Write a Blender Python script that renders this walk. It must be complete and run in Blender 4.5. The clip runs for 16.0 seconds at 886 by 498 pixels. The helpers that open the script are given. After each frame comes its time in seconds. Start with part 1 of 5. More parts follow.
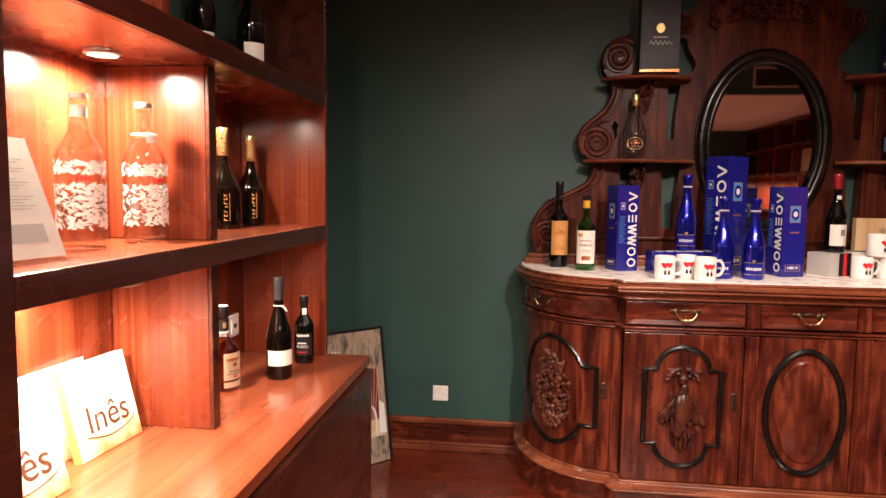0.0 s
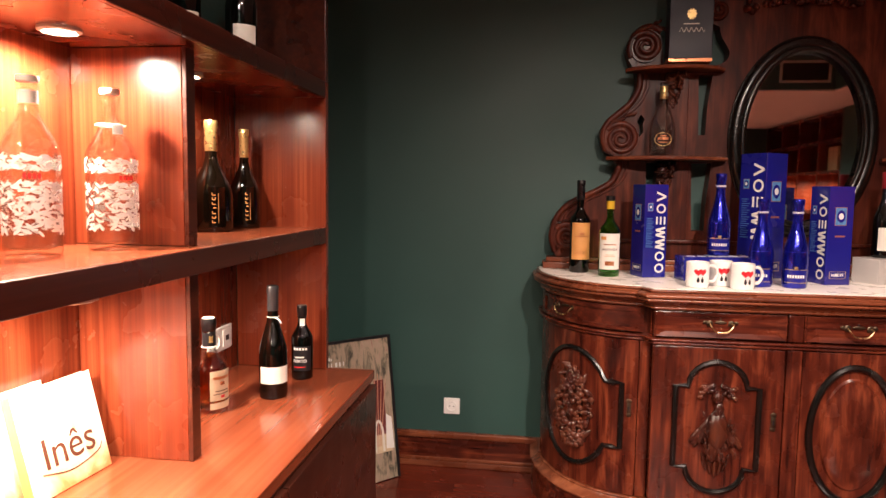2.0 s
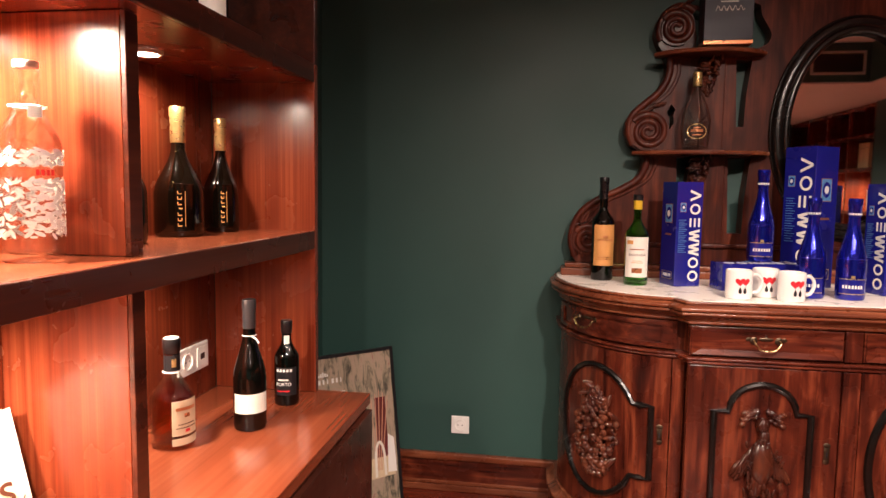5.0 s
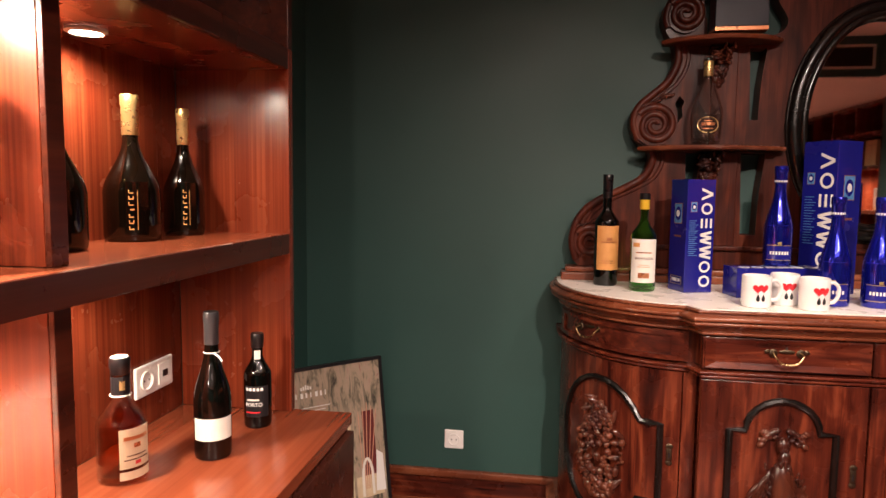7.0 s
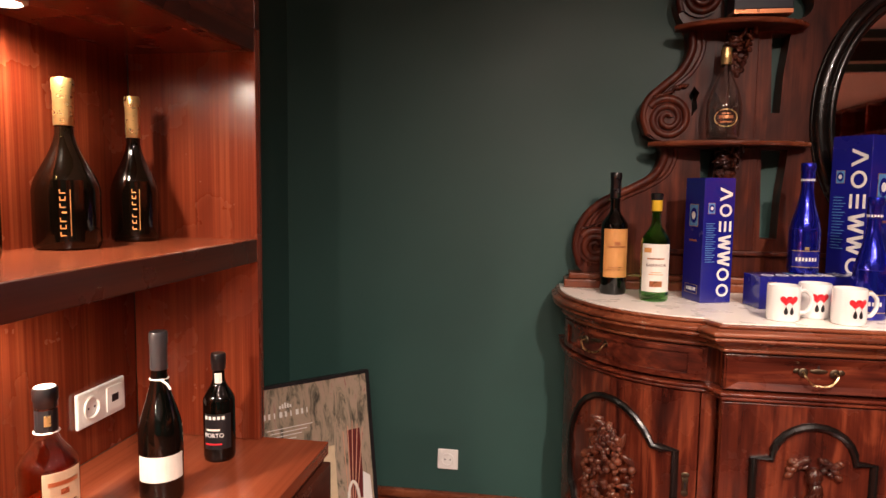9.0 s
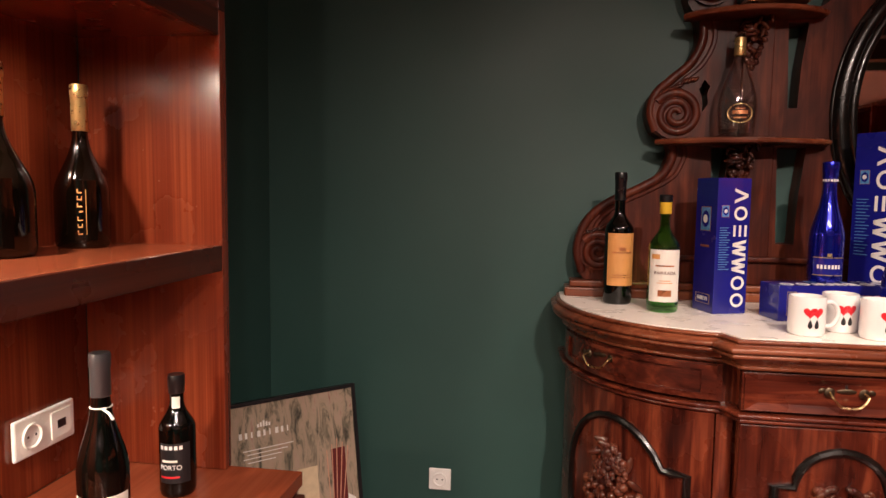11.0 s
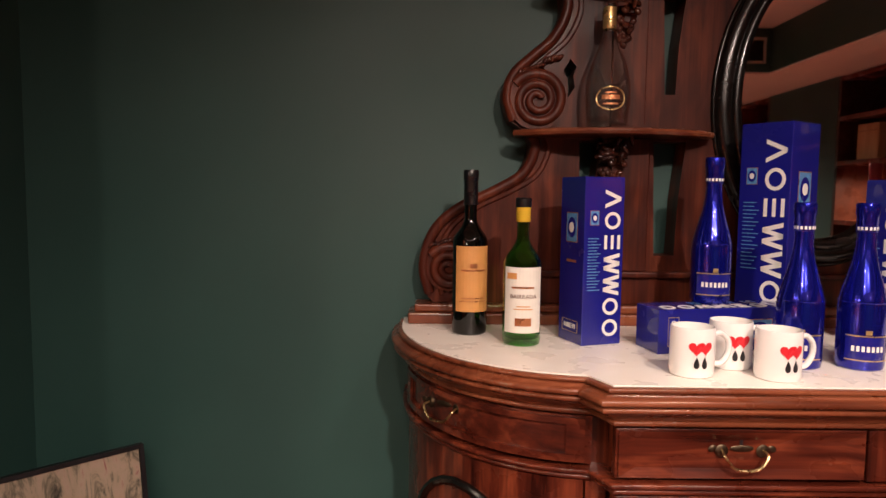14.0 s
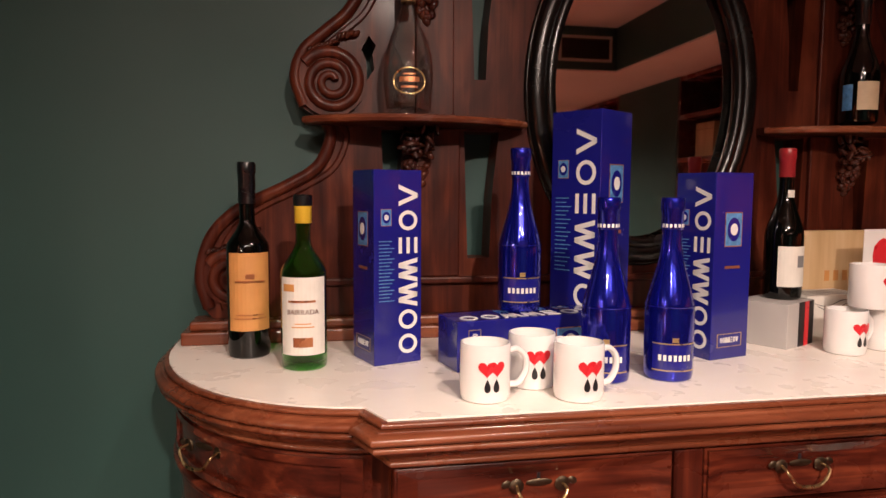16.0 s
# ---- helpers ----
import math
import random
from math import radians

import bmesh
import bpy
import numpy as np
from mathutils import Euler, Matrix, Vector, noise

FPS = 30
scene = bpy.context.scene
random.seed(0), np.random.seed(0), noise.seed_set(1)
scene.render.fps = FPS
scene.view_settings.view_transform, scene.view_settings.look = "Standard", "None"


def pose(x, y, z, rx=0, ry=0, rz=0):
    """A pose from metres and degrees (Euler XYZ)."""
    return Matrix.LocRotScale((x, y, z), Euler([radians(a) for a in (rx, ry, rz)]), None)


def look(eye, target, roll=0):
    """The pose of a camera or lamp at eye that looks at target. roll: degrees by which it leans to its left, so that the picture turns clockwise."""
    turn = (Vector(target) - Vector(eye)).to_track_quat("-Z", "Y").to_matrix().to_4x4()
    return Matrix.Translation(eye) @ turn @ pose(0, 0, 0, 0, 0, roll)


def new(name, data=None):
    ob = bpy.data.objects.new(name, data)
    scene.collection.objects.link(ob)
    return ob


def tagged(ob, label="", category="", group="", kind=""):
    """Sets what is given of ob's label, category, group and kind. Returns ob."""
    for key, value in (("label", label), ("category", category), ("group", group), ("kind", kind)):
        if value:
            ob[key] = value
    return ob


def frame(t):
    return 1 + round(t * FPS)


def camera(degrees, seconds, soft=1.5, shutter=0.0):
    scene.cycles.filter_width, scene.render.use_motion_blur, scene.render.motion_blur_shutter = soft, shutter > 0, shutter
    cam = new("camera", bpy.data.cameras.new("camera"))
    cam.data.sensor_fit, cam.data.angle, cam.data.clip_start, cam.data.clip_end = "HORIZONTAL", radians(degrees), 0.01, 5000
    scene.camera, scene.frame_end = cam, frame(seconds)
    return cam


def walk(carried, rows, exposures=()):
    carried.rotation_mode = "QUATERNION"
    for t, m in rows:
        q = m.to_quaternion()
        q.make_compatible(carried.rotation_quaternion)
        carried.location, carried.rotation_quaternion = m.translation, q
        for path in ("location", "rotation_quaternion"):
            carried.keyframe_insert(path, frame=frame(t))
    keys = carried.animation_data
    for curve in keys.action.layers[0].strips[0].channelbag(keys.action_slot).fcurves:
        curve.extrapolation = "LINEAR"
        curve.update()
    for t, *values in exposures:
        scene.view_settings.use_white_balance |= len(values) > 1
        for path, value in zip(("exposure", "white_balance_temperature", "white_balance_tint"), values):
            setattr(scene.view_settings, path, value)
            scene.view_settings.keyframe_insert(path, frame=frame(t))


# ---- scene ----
cam = camera(67.0, 16.0)
METRES, EYE, TILT, LEAN, TURN = 1.8, 1.285, 1.4, 0.0, 6.9
ROWS = [
    (0.0, 0.0, 0.0, 0.0, 0.08, -6.33, -0.71),
    (0.5, 0.0006, 0.0249, -0.0003, 0.22, -6.35, -0.73),
    (1.0, 0.0021, 0.0506, -0.0008, 0.52, -6.38, -0.73),
    (1.5, 0.001, 0.0825, -0.0014, 0.83, -6.4, -0.75),
    (2.0, 0.0011, 0.1159, -0.0024, 1.15, -6.41, -0.76),
    (2.5, 0.0016, 0.1449, -0.0033, 1.44, -6.41, -0.77),
    (3.0, 0.002, 0.1715, -0.0042, 1.72, -6.43, -0.76),
    (3.5, 0.0031, 0.1938, -0.0052, 1.98, -6.43, -0.75),
    (4.0, 0.0043, 0.219, -0.0059, 2.24, -6.45, -0.75),
    (6.5, 0.0174, 0.3406, -0.0092, 2.17, -6.61, -0.68),
    (7.0, 0.0201, 0.3679, -0.0106, 2.14, -6.6, -0.66),
    (7.5, 0.0222, 0.3953, -0.0109, 2.12, -6.63, -0.67),
    (8.0, 0.0247, 0.4254, -0.0117, 2.13, -6.65, -0.68),
    (8.5, 0.0276, 0.4551, -0.0125, 2.15, -6.66, -0.67),
    (11.0, 0.0383, 0.5702, -0.0173, 1.96, -6.48, -0.74),
    (11.5, 0.0406, 0.5959, -0.0185, 1.91, -6.42, -0.75),
    (12.0, 0.0435, 0.6304, -0.019, 1.52, -6.4, -0.73),
    (12.5, 0.0475, 0.6675, -0.0189, -0.64, -6.38, -0.86),
    (13.0, 0.069, 0.7188, -0.0212, -2.56, -6.21, -0.75),
    (13.5, 0.108, 0.7642, -0.0222, -3.77, -6.19, -0.89),
    (14.0, 0.1462, 0.8037, -0.0218, -6.92, -6.16, -0.83),
    (14.5, 0.1879, 0.8374, -0.0232, -9.85, -6.09, -0.79),
    (15.0, 0.2282, 0.8682, -0.0244, -12.65, -6.07, -0.85),
    (15.5, 0.2564, 0.8885, -0.0254, -14.93, -6.1, -0.71),
    (16.0, 0.2737, 0.899, -0.0255, -17.18, -6.17, -0.72),
]
walk(cam, [(t, pose(0, 0, EYE, TILT, LEAN, TURN) @ pose(METRES * x, METRES * y, METRES * z, 90 + pitch, roll, yaw)) for t, x, y, z, yaw, pitch, roll in ROWS],
     [(0.0, 0.03), (8.0, 0.0), (12.5, -0.22), (16.0, -0.2)])

# ---- world and large lights ----
world = bpy.data.worlds.new("world")
scene.world = world
world.use_nodes = True
world.node_tree.nodes["Background"].inputs[0].default_value = (0.5, 0.55, 0.6, 1)
world.node_tree.nodes["Background"].inputs[1].default_value = 0.02
WARM = (1.0, 0.81, 0.63)
HALL = (1.0, 0.775, 0.665)


def lamp(name, at, target, watts, cone, blend=0.6, size=0.03, colour=WARM):
    d = bpy.data.lights.new(name, "SPOT")
    d.energy, d.spot_size, d.spot_blend, d.shadow_soft_size, d.color = watts, radians(cone), blend, size, colour
    ob = new(name, d)
    ob.matrix_world = look(at, target)
    return ob


CEIL, SOFFIT = 2.52, 2.2
ROOM_SPOTS = [(0.95, 1.6), (0.05, 0.55), (0.75, 0.2), (-0.4, -0.05)]
SPOT_BEAMS = [((0.95, 1.95, 0), 100, 116, 0.9), ((0.05, 0.9, 0), 74, 158, 0.6), ((0.62, 2.45, 0.1), 330, 84, 0.95), ((-0.4, 0.3, 0), 70, 158, 0.6)]
for (x, y), (aim, watts, cone, soft_edge) in zip(ROOM_SPOTS, SPOT_BEAMS):
    lamp("ceiling_spot_light", (x, y, CEIL - 0.03), aim, watts, cone, soft_edge, 0.04, HALL)
for y in (-1.4, -2.8):
    lamp("back_spot_light", (1.2, y, SOFFIT - 0.03), (1.2, y, 0), 320, 160, 0.9, 0.04, HALL)
SHELF_SPOTS = [(-0.908, 0.95, 1.57, 14), (-0.892, 1.345, 1.57, 70), (-0.908, 1.825, 1.57, 23),
               (-0.93, 1.13, 1.11, 44), (-0.738, 1.15, 1.11, 34), (-0.905, 1.70, 1.11, 22)]
for x, y, z, w in SHELF_SPOTS:
    lamp("shelf_spot_light", (x, y, z - 0.012), (x + 0.03, y, 0), w, 175, 0.55, 0.018, WARM)

# ---- materials ----


def material(name):
    m = bpy.data.materials.new(name)
    m.use_nodes = True
    nt = m.node_tree
    return m, nt, nt.nodes["Principled BSDF"]


def node(nt, kind, **values):
    n = nt.nodes.new(kind)
    for k, v in values.items():
        n.inputs[k.replace("_", " ")].default_value = v
    return n


def coords(nt, scale=(1, 1, 1)):
    tc = nt.nodes.new("ShaderNodeTexCoord")
    mp = nt.nodes.new("ShaderNodeMapping")
    mp.inputs["Scale"].default_value = scale
    nt.links.new(tc.outputs["Object"], mp.inputs["Vector"])
    return mp.outputs["Vector"]


def ramp(nt, fac, stops):
    r = nt.nodes.new("ShaderNodeValToRGB")
    while len(r.color_ramp.elements) < len(stops):
        r.color_ramp.elements.new(0.5)
    for e, (p, c) in zip(r.color_ramp.elements, stops):
        e.position, e.color = p, (*c, 1)
    nt.links.new(fac, r.inputs[0])
    return r.outputs[0]


def bump(nt, bs, height, strength, distance=0.001):
    b = node(nt, "ShaderNodeBump", Strength=strength, Distance=distance)
    nt.links.new(height, b.inputs["Height"])
    nt.links.new(b.outputs[0], bs.inputs["Normal"])


def rough_noise(nt, bs, scale, lo, hi):
    n = node(nt, "ShaderNodeTexNoise", Scale=scale, Detail=4)
    nt.links.new(coords(nt), n.inputs["Vector"])
    mr = node(nt, "ShaderNodeMapRange", From_Min=0.3, From_Max=0.7, To_Min=lo, To_Max=hi)
    nt.links.new(n.outputs[0], mr.inputs[0])
    nt.links.new(mr.outputs[0], bs.inputs["Roughness"])
    return n


def wood(name, dark, mid, light, axis, rough=0.28, grain=70, coat=0.25, patch=3.0, spread=0.14, figure=0.58, ribbon=False, shine=0.35):
    """Varnished wood whose grain runs along the axis 0, 1 or 2."""
    m, nt, bs = material(name)
    sc = [grain, grain, grain]
    sc[axis] = grain * (0.007 if ribbon else 0.035)
    n = node(nt, "ShaderNodeTexNoise", Scale=1.0, Detail=5, Roughness=0.6, Distortion=0.12 if ribbon else 0.6)
    nt.links.new(coords(nt, sc), n.inputs["Vector"])
    sc2 = [patch * (7 if ribbon else 2.5)] * 3
    sc2[axis] = patch * (0.15 if ribbon else 0.6)
    n2 = node(nt, "ShaderNodeTexNoise", Scale=1.0, Detail=3, Distortion=0.15 if ribbon else 1.2)
    nt.links.new(coords(nt, sc2), n2.inputs["Vector"])
    mix = nt.nodes.new("ShaderNodeMath")
    mix.operation = "MULTIPLY_ADD"
    mix.inputs[1].default_value = 1.0 - figure
    nt.links.new(n.outputs[0], mix.inputs[0])
    half = nt.nodes.new("ShaderNodeMath")
    half.operation = "MULTIPLY"
    half.inputs[1].default_value = figure
    nt.links.new(n2.outputs[0], half.inputs[0])
    nt.links.new(half.outputs[0], mix.inputs[2])
    c = ramp(nt, mix.outputs[0], [(0.5 - spread, dark), (0.5, mid), (0.5 + spread, light)])
    nt.links.new(c, bs.inputs["Base Color"])
    bs.inputs["Coat Weight"].default_value = coat
    bs.inputs["Coat Roughness"].default_value = 0.16
    bs.inputs["Specular IOR Level"].default_value = shine
    rough_noise(nt, bs, 9, rough - 0.02, rough + 0.03) if ribbon else rough_noise(nt, bs, 9, rough - 0.06, rough + 0.12)
    bump(nt, bs, n.outputs[0], 0.12, 0.0008)
    return m


def plain(name, colour, rough=0.5, metal=0.0, vary=0.08, scale=12.0, coat=0.0, relief=0.05, relief_scale=180.0):
    m, nt, bs = material(name)
    n = node(nt, "ShaderNodeTexNoise", Scale=scale, Detail=5)
    nt.links.new(coords(nt), n.inputs["Vector"])
    lo = [max(0, v * (1 - vary)) for v in colour]
    hi = [min(1, v * (1 + vary)) for v in colour]
    nt.links.new(ramp(nt, n.outputs[0], [(0.3, lo), (0.7, hi)]), bs.inputs["Base Color"])
    bs.inputs["Metallic"].default_value = metal
    bs.inputs["Coat Weight"].default_value = coat
    rough_noise(nt, bs, scale * 1.7, max(0.02, rough - 0.06), rough + 0.06)
    if relief:
        f = node(nt, "ShaderNodeTexNoise", Scale=relief_scale, Detail=3)
        nt.links.new(coords(nt), f.inputs["Vector"])
        bump(nt, bs, f.outputs[0], relief, 0.001)
    return m


def glass(name, colour, rough=0.02, ior=1.5, weight=1.0):
    m, nt, bs = material(name)
    bs.inputs["Base Color"].default_value = (*colour, 1)
    bs.inputs["Transmission Weight"].default_value = weight
    bs.inputs["IOR"].default_value = ior
    bs.inputs["Roughness"].default_value = rough
    return m


def thin_glass(name, colour, ior=1.45):
    """Glass so thin or clear that it bends nothing: it tints what is behind it and shines."""
    m, nt, bs = material(name)
    nt.nodes.remove(bs)
    clear = nt.nodes.new("ShaderNodeBsdfTransparent")
    clear.inputs[0].default_value = (*colour, 1)
    shine = nt.nodes.new("ShaderNodeBsdfGlossy")
    shine.inputs["Roughness"].default_value = 0.03
    lw = node(nt, "ShaderNodeLayerWeight", Blend=0.5)
    pw = nt.nodes.new("ShaderNodeMath")
    pw.operation = "POWER"
    pw.inputs[1].default_value = 2.6
    nt.links.new(lw.outputs["Facing"], pw.inputs[0])
    fr = node(nt, "ShaderNodeMapRange", To_Min=(ior - 1) ** 2 / (ior + 1) ** 2, To_Max=0.92)
    nt.links.new(pw.outputs[0], fr.inputs[0])
    mix = nt.nodes.new("ShaderNodeMixShader")
    for a, k in ((fr, 0), (clear, 1), (shine, 2)):
        nt.links.new(a.outputs[0], mix.inputs[k])
    nt.links.new(mix.outputs[0], nt.nodes["Material Output"].inputs[0])
    return m


def glow(name, colour, strength):
    m, nt, bs = material(name)
    bs.inputs["Emission Color"].default_value = (*colour, 1)
    bs.inputs["Emission Strength"].default_value = strength
    return m


GREEN = plain("green_wall_paint", (0.0245, 0.072, 0.063), 0.55, vary=0.10, scale=1.6, relief=0.12, relief_scale=140)
PLASTER = plain("ceiling_paint", (0.82, 0.77, 0.71), 0.8, vary=0.03, scale=2)
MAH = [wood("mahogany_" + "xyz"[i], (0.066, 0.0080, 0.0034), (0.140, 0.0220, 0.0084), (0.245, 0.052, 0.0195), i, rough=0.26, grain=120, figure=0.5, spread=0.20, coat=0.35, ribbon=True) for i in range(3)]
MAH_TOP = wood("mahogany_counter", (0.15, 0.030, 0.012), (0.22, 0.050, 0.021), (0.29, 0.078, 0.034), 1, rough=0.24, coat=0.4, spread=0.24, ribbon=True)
# Darker copy of the mahogany: shade of front edges and upper end panel as colour.
MAH_SHADE = wood("shaded_mahogany", (0.024, 0.005, 0.003), (0.052, 0.0105, 0.0055), (0.088, 0.020, 0.0095), 1, ribbon=True)
# Darkened mahogany copy; its colour holds the shade outside the lit compartments.
MAH_DARK = wood("dark_shaded_mahogany", (0.030, 0.009, 0.006), (0.055, 0.015, 0.009), (0.085, 0.024, 0.013), 1)
WAL = [wood("walnut_" + "xyz"[i], (0.021, 0.0034, 0.0022), (0.074, 0.0128, 0.0064), (0.190, 0.041, 0.0175), i, rough=0.25, grain=60, patch=6, coat=0.3, spread=0.14) for i in range(3)]
EDGE = wood("worn_walnut_edge", (0.075, 0.017, 0.0075), (0.165, 0.044, 0.019), (0.27, 0.088, 0.040), 0, rough=0.26, grain=60, coat=0.3)
CARVE = wood("carved_walnut", (0.018, 0.0045, 0.003), (0.060, 0.0145, 0.0075), (0.13, 0.036, 0.017), 2, rough=0.2, grain=40, coat=0.4)
ETA = wood("etagere_walnut", (0.022, 0.0042, 0.0026), (0.066, 0.0128, 0.0064), (0.145, 0.034, 0.0150), 2, rough=0.36, grain=55, patch=5, coat=0.05, spread=0.16, shine=0.2)
EBONY = plain("ebonised_wood", (0.0045, 0.0038, 0.0034), 0.24, vary=0.1, scale=8, coat=0.1, relief=0.0)
FLOORW = wood("floor_boards", (0.075, 0.010, 0.005), (0.14, 0.021, 0.009), (0.22, 0.044, 0.018), 0, rough=0.2, grain=45, coat=0.5)
BRASS = plain("aged_brass", (0.62, 0.47, 0.24), 0.3, 1.0, vary=0.2, scale=60)
IRON = plain("dark_bronze", (0.10, 0.075, 0.05), 0.42, 1.0, vary=0.3, scale=70)
WHITEPL = plain("white_plastic", (0.84, 0.83, 0.80), 0.28, vary=0.02)
CERAMIC = plain("white_ceramic", (0.80, 0.78, 0.76), 0.12, vary=0.015, coat=0.6, relief=0.0)
GLASS = thin_glass("clear_glass", (0.965, 0.975, 0.97), 1.6)
GREENG = thin_glass("green_glass", (0.48, 0.84, 0.40), 1.5)
DARKG = plain("dark_bottle_glass", (0.0016, 0.0018, 0.0014), 0.07, vary=0.2, coat=0.0, relief=0.0)
BROWNG = plain("brown_bottle_glass", (0.0030, 0.0018, 0.0010), 0.07, vary=0.2, coat=0.0, relief=0.0)
AMBER = thin_glass("amber_spirit", (0.84, 0.36, 0.09), 1.36)
BLUEF = plain("blue_foil_bottle", (0.010, 0.014, 0.33), 0.15, 0.75, vary=0.05, coat=0.7, relief=0.0)
BLUEC = plain("blue_card", (0.010, 0.011, 0.19), 0.24, 0.0, vary=0.08, scale=6, coat=0.5, relief=0.04, relief_scale=60)
NAVY = plain("navy_card", (0.007, 0.009, 0.022), 0.45, vary=0.1, coat=0.0)
SKY = plain("pale_blue_print", (0.09, 0.25, 0.50), 0.3, vary=0.3, scale=90)
COPPER = plain("copper_foil", (0.55, 0.22, 0.10), 0.3, 0.7)
GOLD = plain("gold_foil", (0.72, 0.52, 0.22), 0.3, 0.8, vary=0.1, scale=50)
PRINT = plain("white_print", (0.78, 0.77, 0.74), 0.5, vary=0.02)
PAPER = plain("label_paper", (0.72, 0.69, 0.62), 0.6, vary=0.04, scale=40)
CREAM = plain("cream_label", (0.62, 0.50, 0.33), 0.55, vary=0.08, scale=40)
ORANGE = plain("ochre_label", (0.60, 0.28, 0.085), 0.5, vary=0.06, scale=30)
RED = plain("red_print", (0.62, 0.025, 0.035), 0.3, vary=0.06)
REDCAP = plain("red_capsule", (0.25, 0.015, 0.02), 0.3, vary=0.1, coat=0.4)
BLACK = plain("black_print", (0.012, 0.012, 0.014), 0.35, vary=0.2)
BLACKCAP = plain("black_capsule", (0.006, 0.006, 0.007), 0.3, vary=0.2, coat=0.3)
GREYCAP = plain("grey_capsule", (0.05, 0.05, 0.055), 0.35, 0.2, vary=0.15)
YELLOW = plain("yellow_capsule", (0.65, 0.42, 0.03), 0.4, vary=0.06)
GREYCARD = plain("grey_card", (0.46, 0.44, 0.42), 0.55, vary=0.04)
BROWNINK = plain("brown_ink", (0.10, 0.032, 0.016), 0.5)
PINE = wood("pale_pine", (0.52, 0.34, 0.17), (0.62, 0.43, 0.23), (0.68, 0.50, 0.29), 2, rough=0.5, grain=40, coat=0.0)
LAMPFACE = glow("lamp_face", (1.0, 0.90, 0.78), 26.0)
GRILLE = plain("grille_metal", (0.50, 0.44, 0.38), 0.5, vary=0.05)
STONEGREY = plain("grey_print", (0.22, 0.22, 0.22), 0.6)


def marble_material():
    m, nt, bs = material("white_marble")
    n = node(nt, "ShaderNodeTexNoise", Scale=7.0, Detail=8, Roughness=0.65, Distortion=2.2)
    nt.links.new(coords(nt, (1, 1.6, 1)), n.inputs["Vector"])
    c = ramp(nt, n.outputs[0], [(0.34, (0.87, 0.82, 0.75)), (0.485, (0.874, 0.824, 0.754)), (0.53, (0.88, 0.83, 0.76)), (0.7, (0.89, 0.845, 0.78))])
    nt.links.new(c, bs.inputs["Base Color"])
    rough_noise(nt, bs, 14, 0.22, 0.4)
    return m


MARBLE = marble_material()


def mirror_material():
    m, nt, bs = material("mirror_silver")
    bs.inputs["Base Color"].default_value = (0.80, 0.79, 0.76, 1)
    bs.inputs["Metallic"].default_value = 1
    bs.inputs["Roughness"].default_value = 0.02
    return m


MIRROR = mirror_material()


def poster_material():
    """A printed picture of weathered boards with flaking paint."""
    m, nt, bs = material("poster_print")
    w = node(nt, "ShaderNodeTexNoise", Scale=1.0, Detail=6, Roughness=0.7, Distortion=0.8)
    nt.links.new(coords(nt, (34, 34, 9)), w.inputs["Vector"])
    c = ramp(nt, w.outputs[0], [(0.33, (0.03, 0.03, 0.025)), (0.42, (0.17, 0.15, 0.11)), (0.50, (0.36, 0.29, 0.21)), (0.60, (0.40, 0.30, 0.23)), (0.70, (0.26, 0.10, 0.09))])
    nt.links.new(c, bs.inputs["Base Color"])
    bs.inputs["Roughness"].default_value = 0.35
    return m


POSTER = poster_material()

# ---- builders ----


def thing(name, label, category, at=(0, 0, 0), turn=0, group="", kind=""):
    e = new(name)
    e.empty_display_size = 0.02
    e.matrix_basis = pose(*at, 0, 0, turn)
    return tagged(e, label, category, group, kind)


def mesh_of(bm, name, smooth=False):
    me = bpy.data.meshes.new(name)
    bmesh.ops.recalc_face_normals(bm, faces=bm.faces[:])
    if smooth:
        for f in bm.faces:
            f.smooth = True
        for e in bm.edges:
            if len(e.link_faces) == 2 and e.calc_face_angle(0) > 0.7:
                e.smooth = False
    bm.to_mesh(me)
    bm.free()
    return me


def part(name, bm, mat, parent=None, label="", smooth=False, at=None):
    me = mesh_of(bm, name, smooth)
    me.materials.append(mat)
    ob = new(name, me)
    ob.parent = parent
    if at is not None:
        ob.matrix_basis = at
    return tagged(ob, label)


def box(x0, x1, y0, y1, z0, z1, bevel=0.0, bm=None):
    own = bm is None
    b = bmesh.new()
    bmesh.ops.create_cube(b, size=1, matrix=Matrix.Translation(((x0 + x1) / 2, (y0 + y1) / 2, (z0 + z1) / 2)) @ Matrix.Diagonal((abs(x1 - x0), abs(y1 - y0), abs(z1 - z0), 1)))
    if bevel:
        bmesh.ops.bevel(b, geom=b.edges[:], offset=bevel, segments=2, affect="EDGES", profile=0.5)
    if own:
        return b
    join(bm, b)
    return bm


def join(bm, other, m=None):
    if m is not None:
        bmesh.ops.transform(other, matrix=m, verts=other.verts[:])
    me = bpy.data.meshes.new("tmp")
    other.to_mesh(me)
    other.free()
    bm.from_mesh(me)
    bpy.data.meshes.remove(me)
    return bm


def lathe(profile, seg=32):
    """A turned shape about z from (radius, height) pairs."""
    b = bmesh.new()
    rings = []
    for r, z in profile:
        if r < 1e-5:
            rings.append([b.verts.new((0, 0, z))])
        else:
            rings.append([b.verts.new((r * math.cos(2 * math.pi * i / seg), r * math.sin(2 * math.pi * i / seg), z)) for i in range(seg)])
    for a, c in zip(rings, rings[1:]):
        for i in range(seg):
            j = (i + 1) % seg
            if len(a) == 1 and len(c) > 1:
                b.faces.new((a[0], c[i], c[j]))
            elif len(c) == 1 and len(a) > 1:
                b.faces.new((a[i], a[j], c[0]))
            elif len(a) > 1:
                b.faces.new((a[i], a[j], c[j], c[i]))
    return b


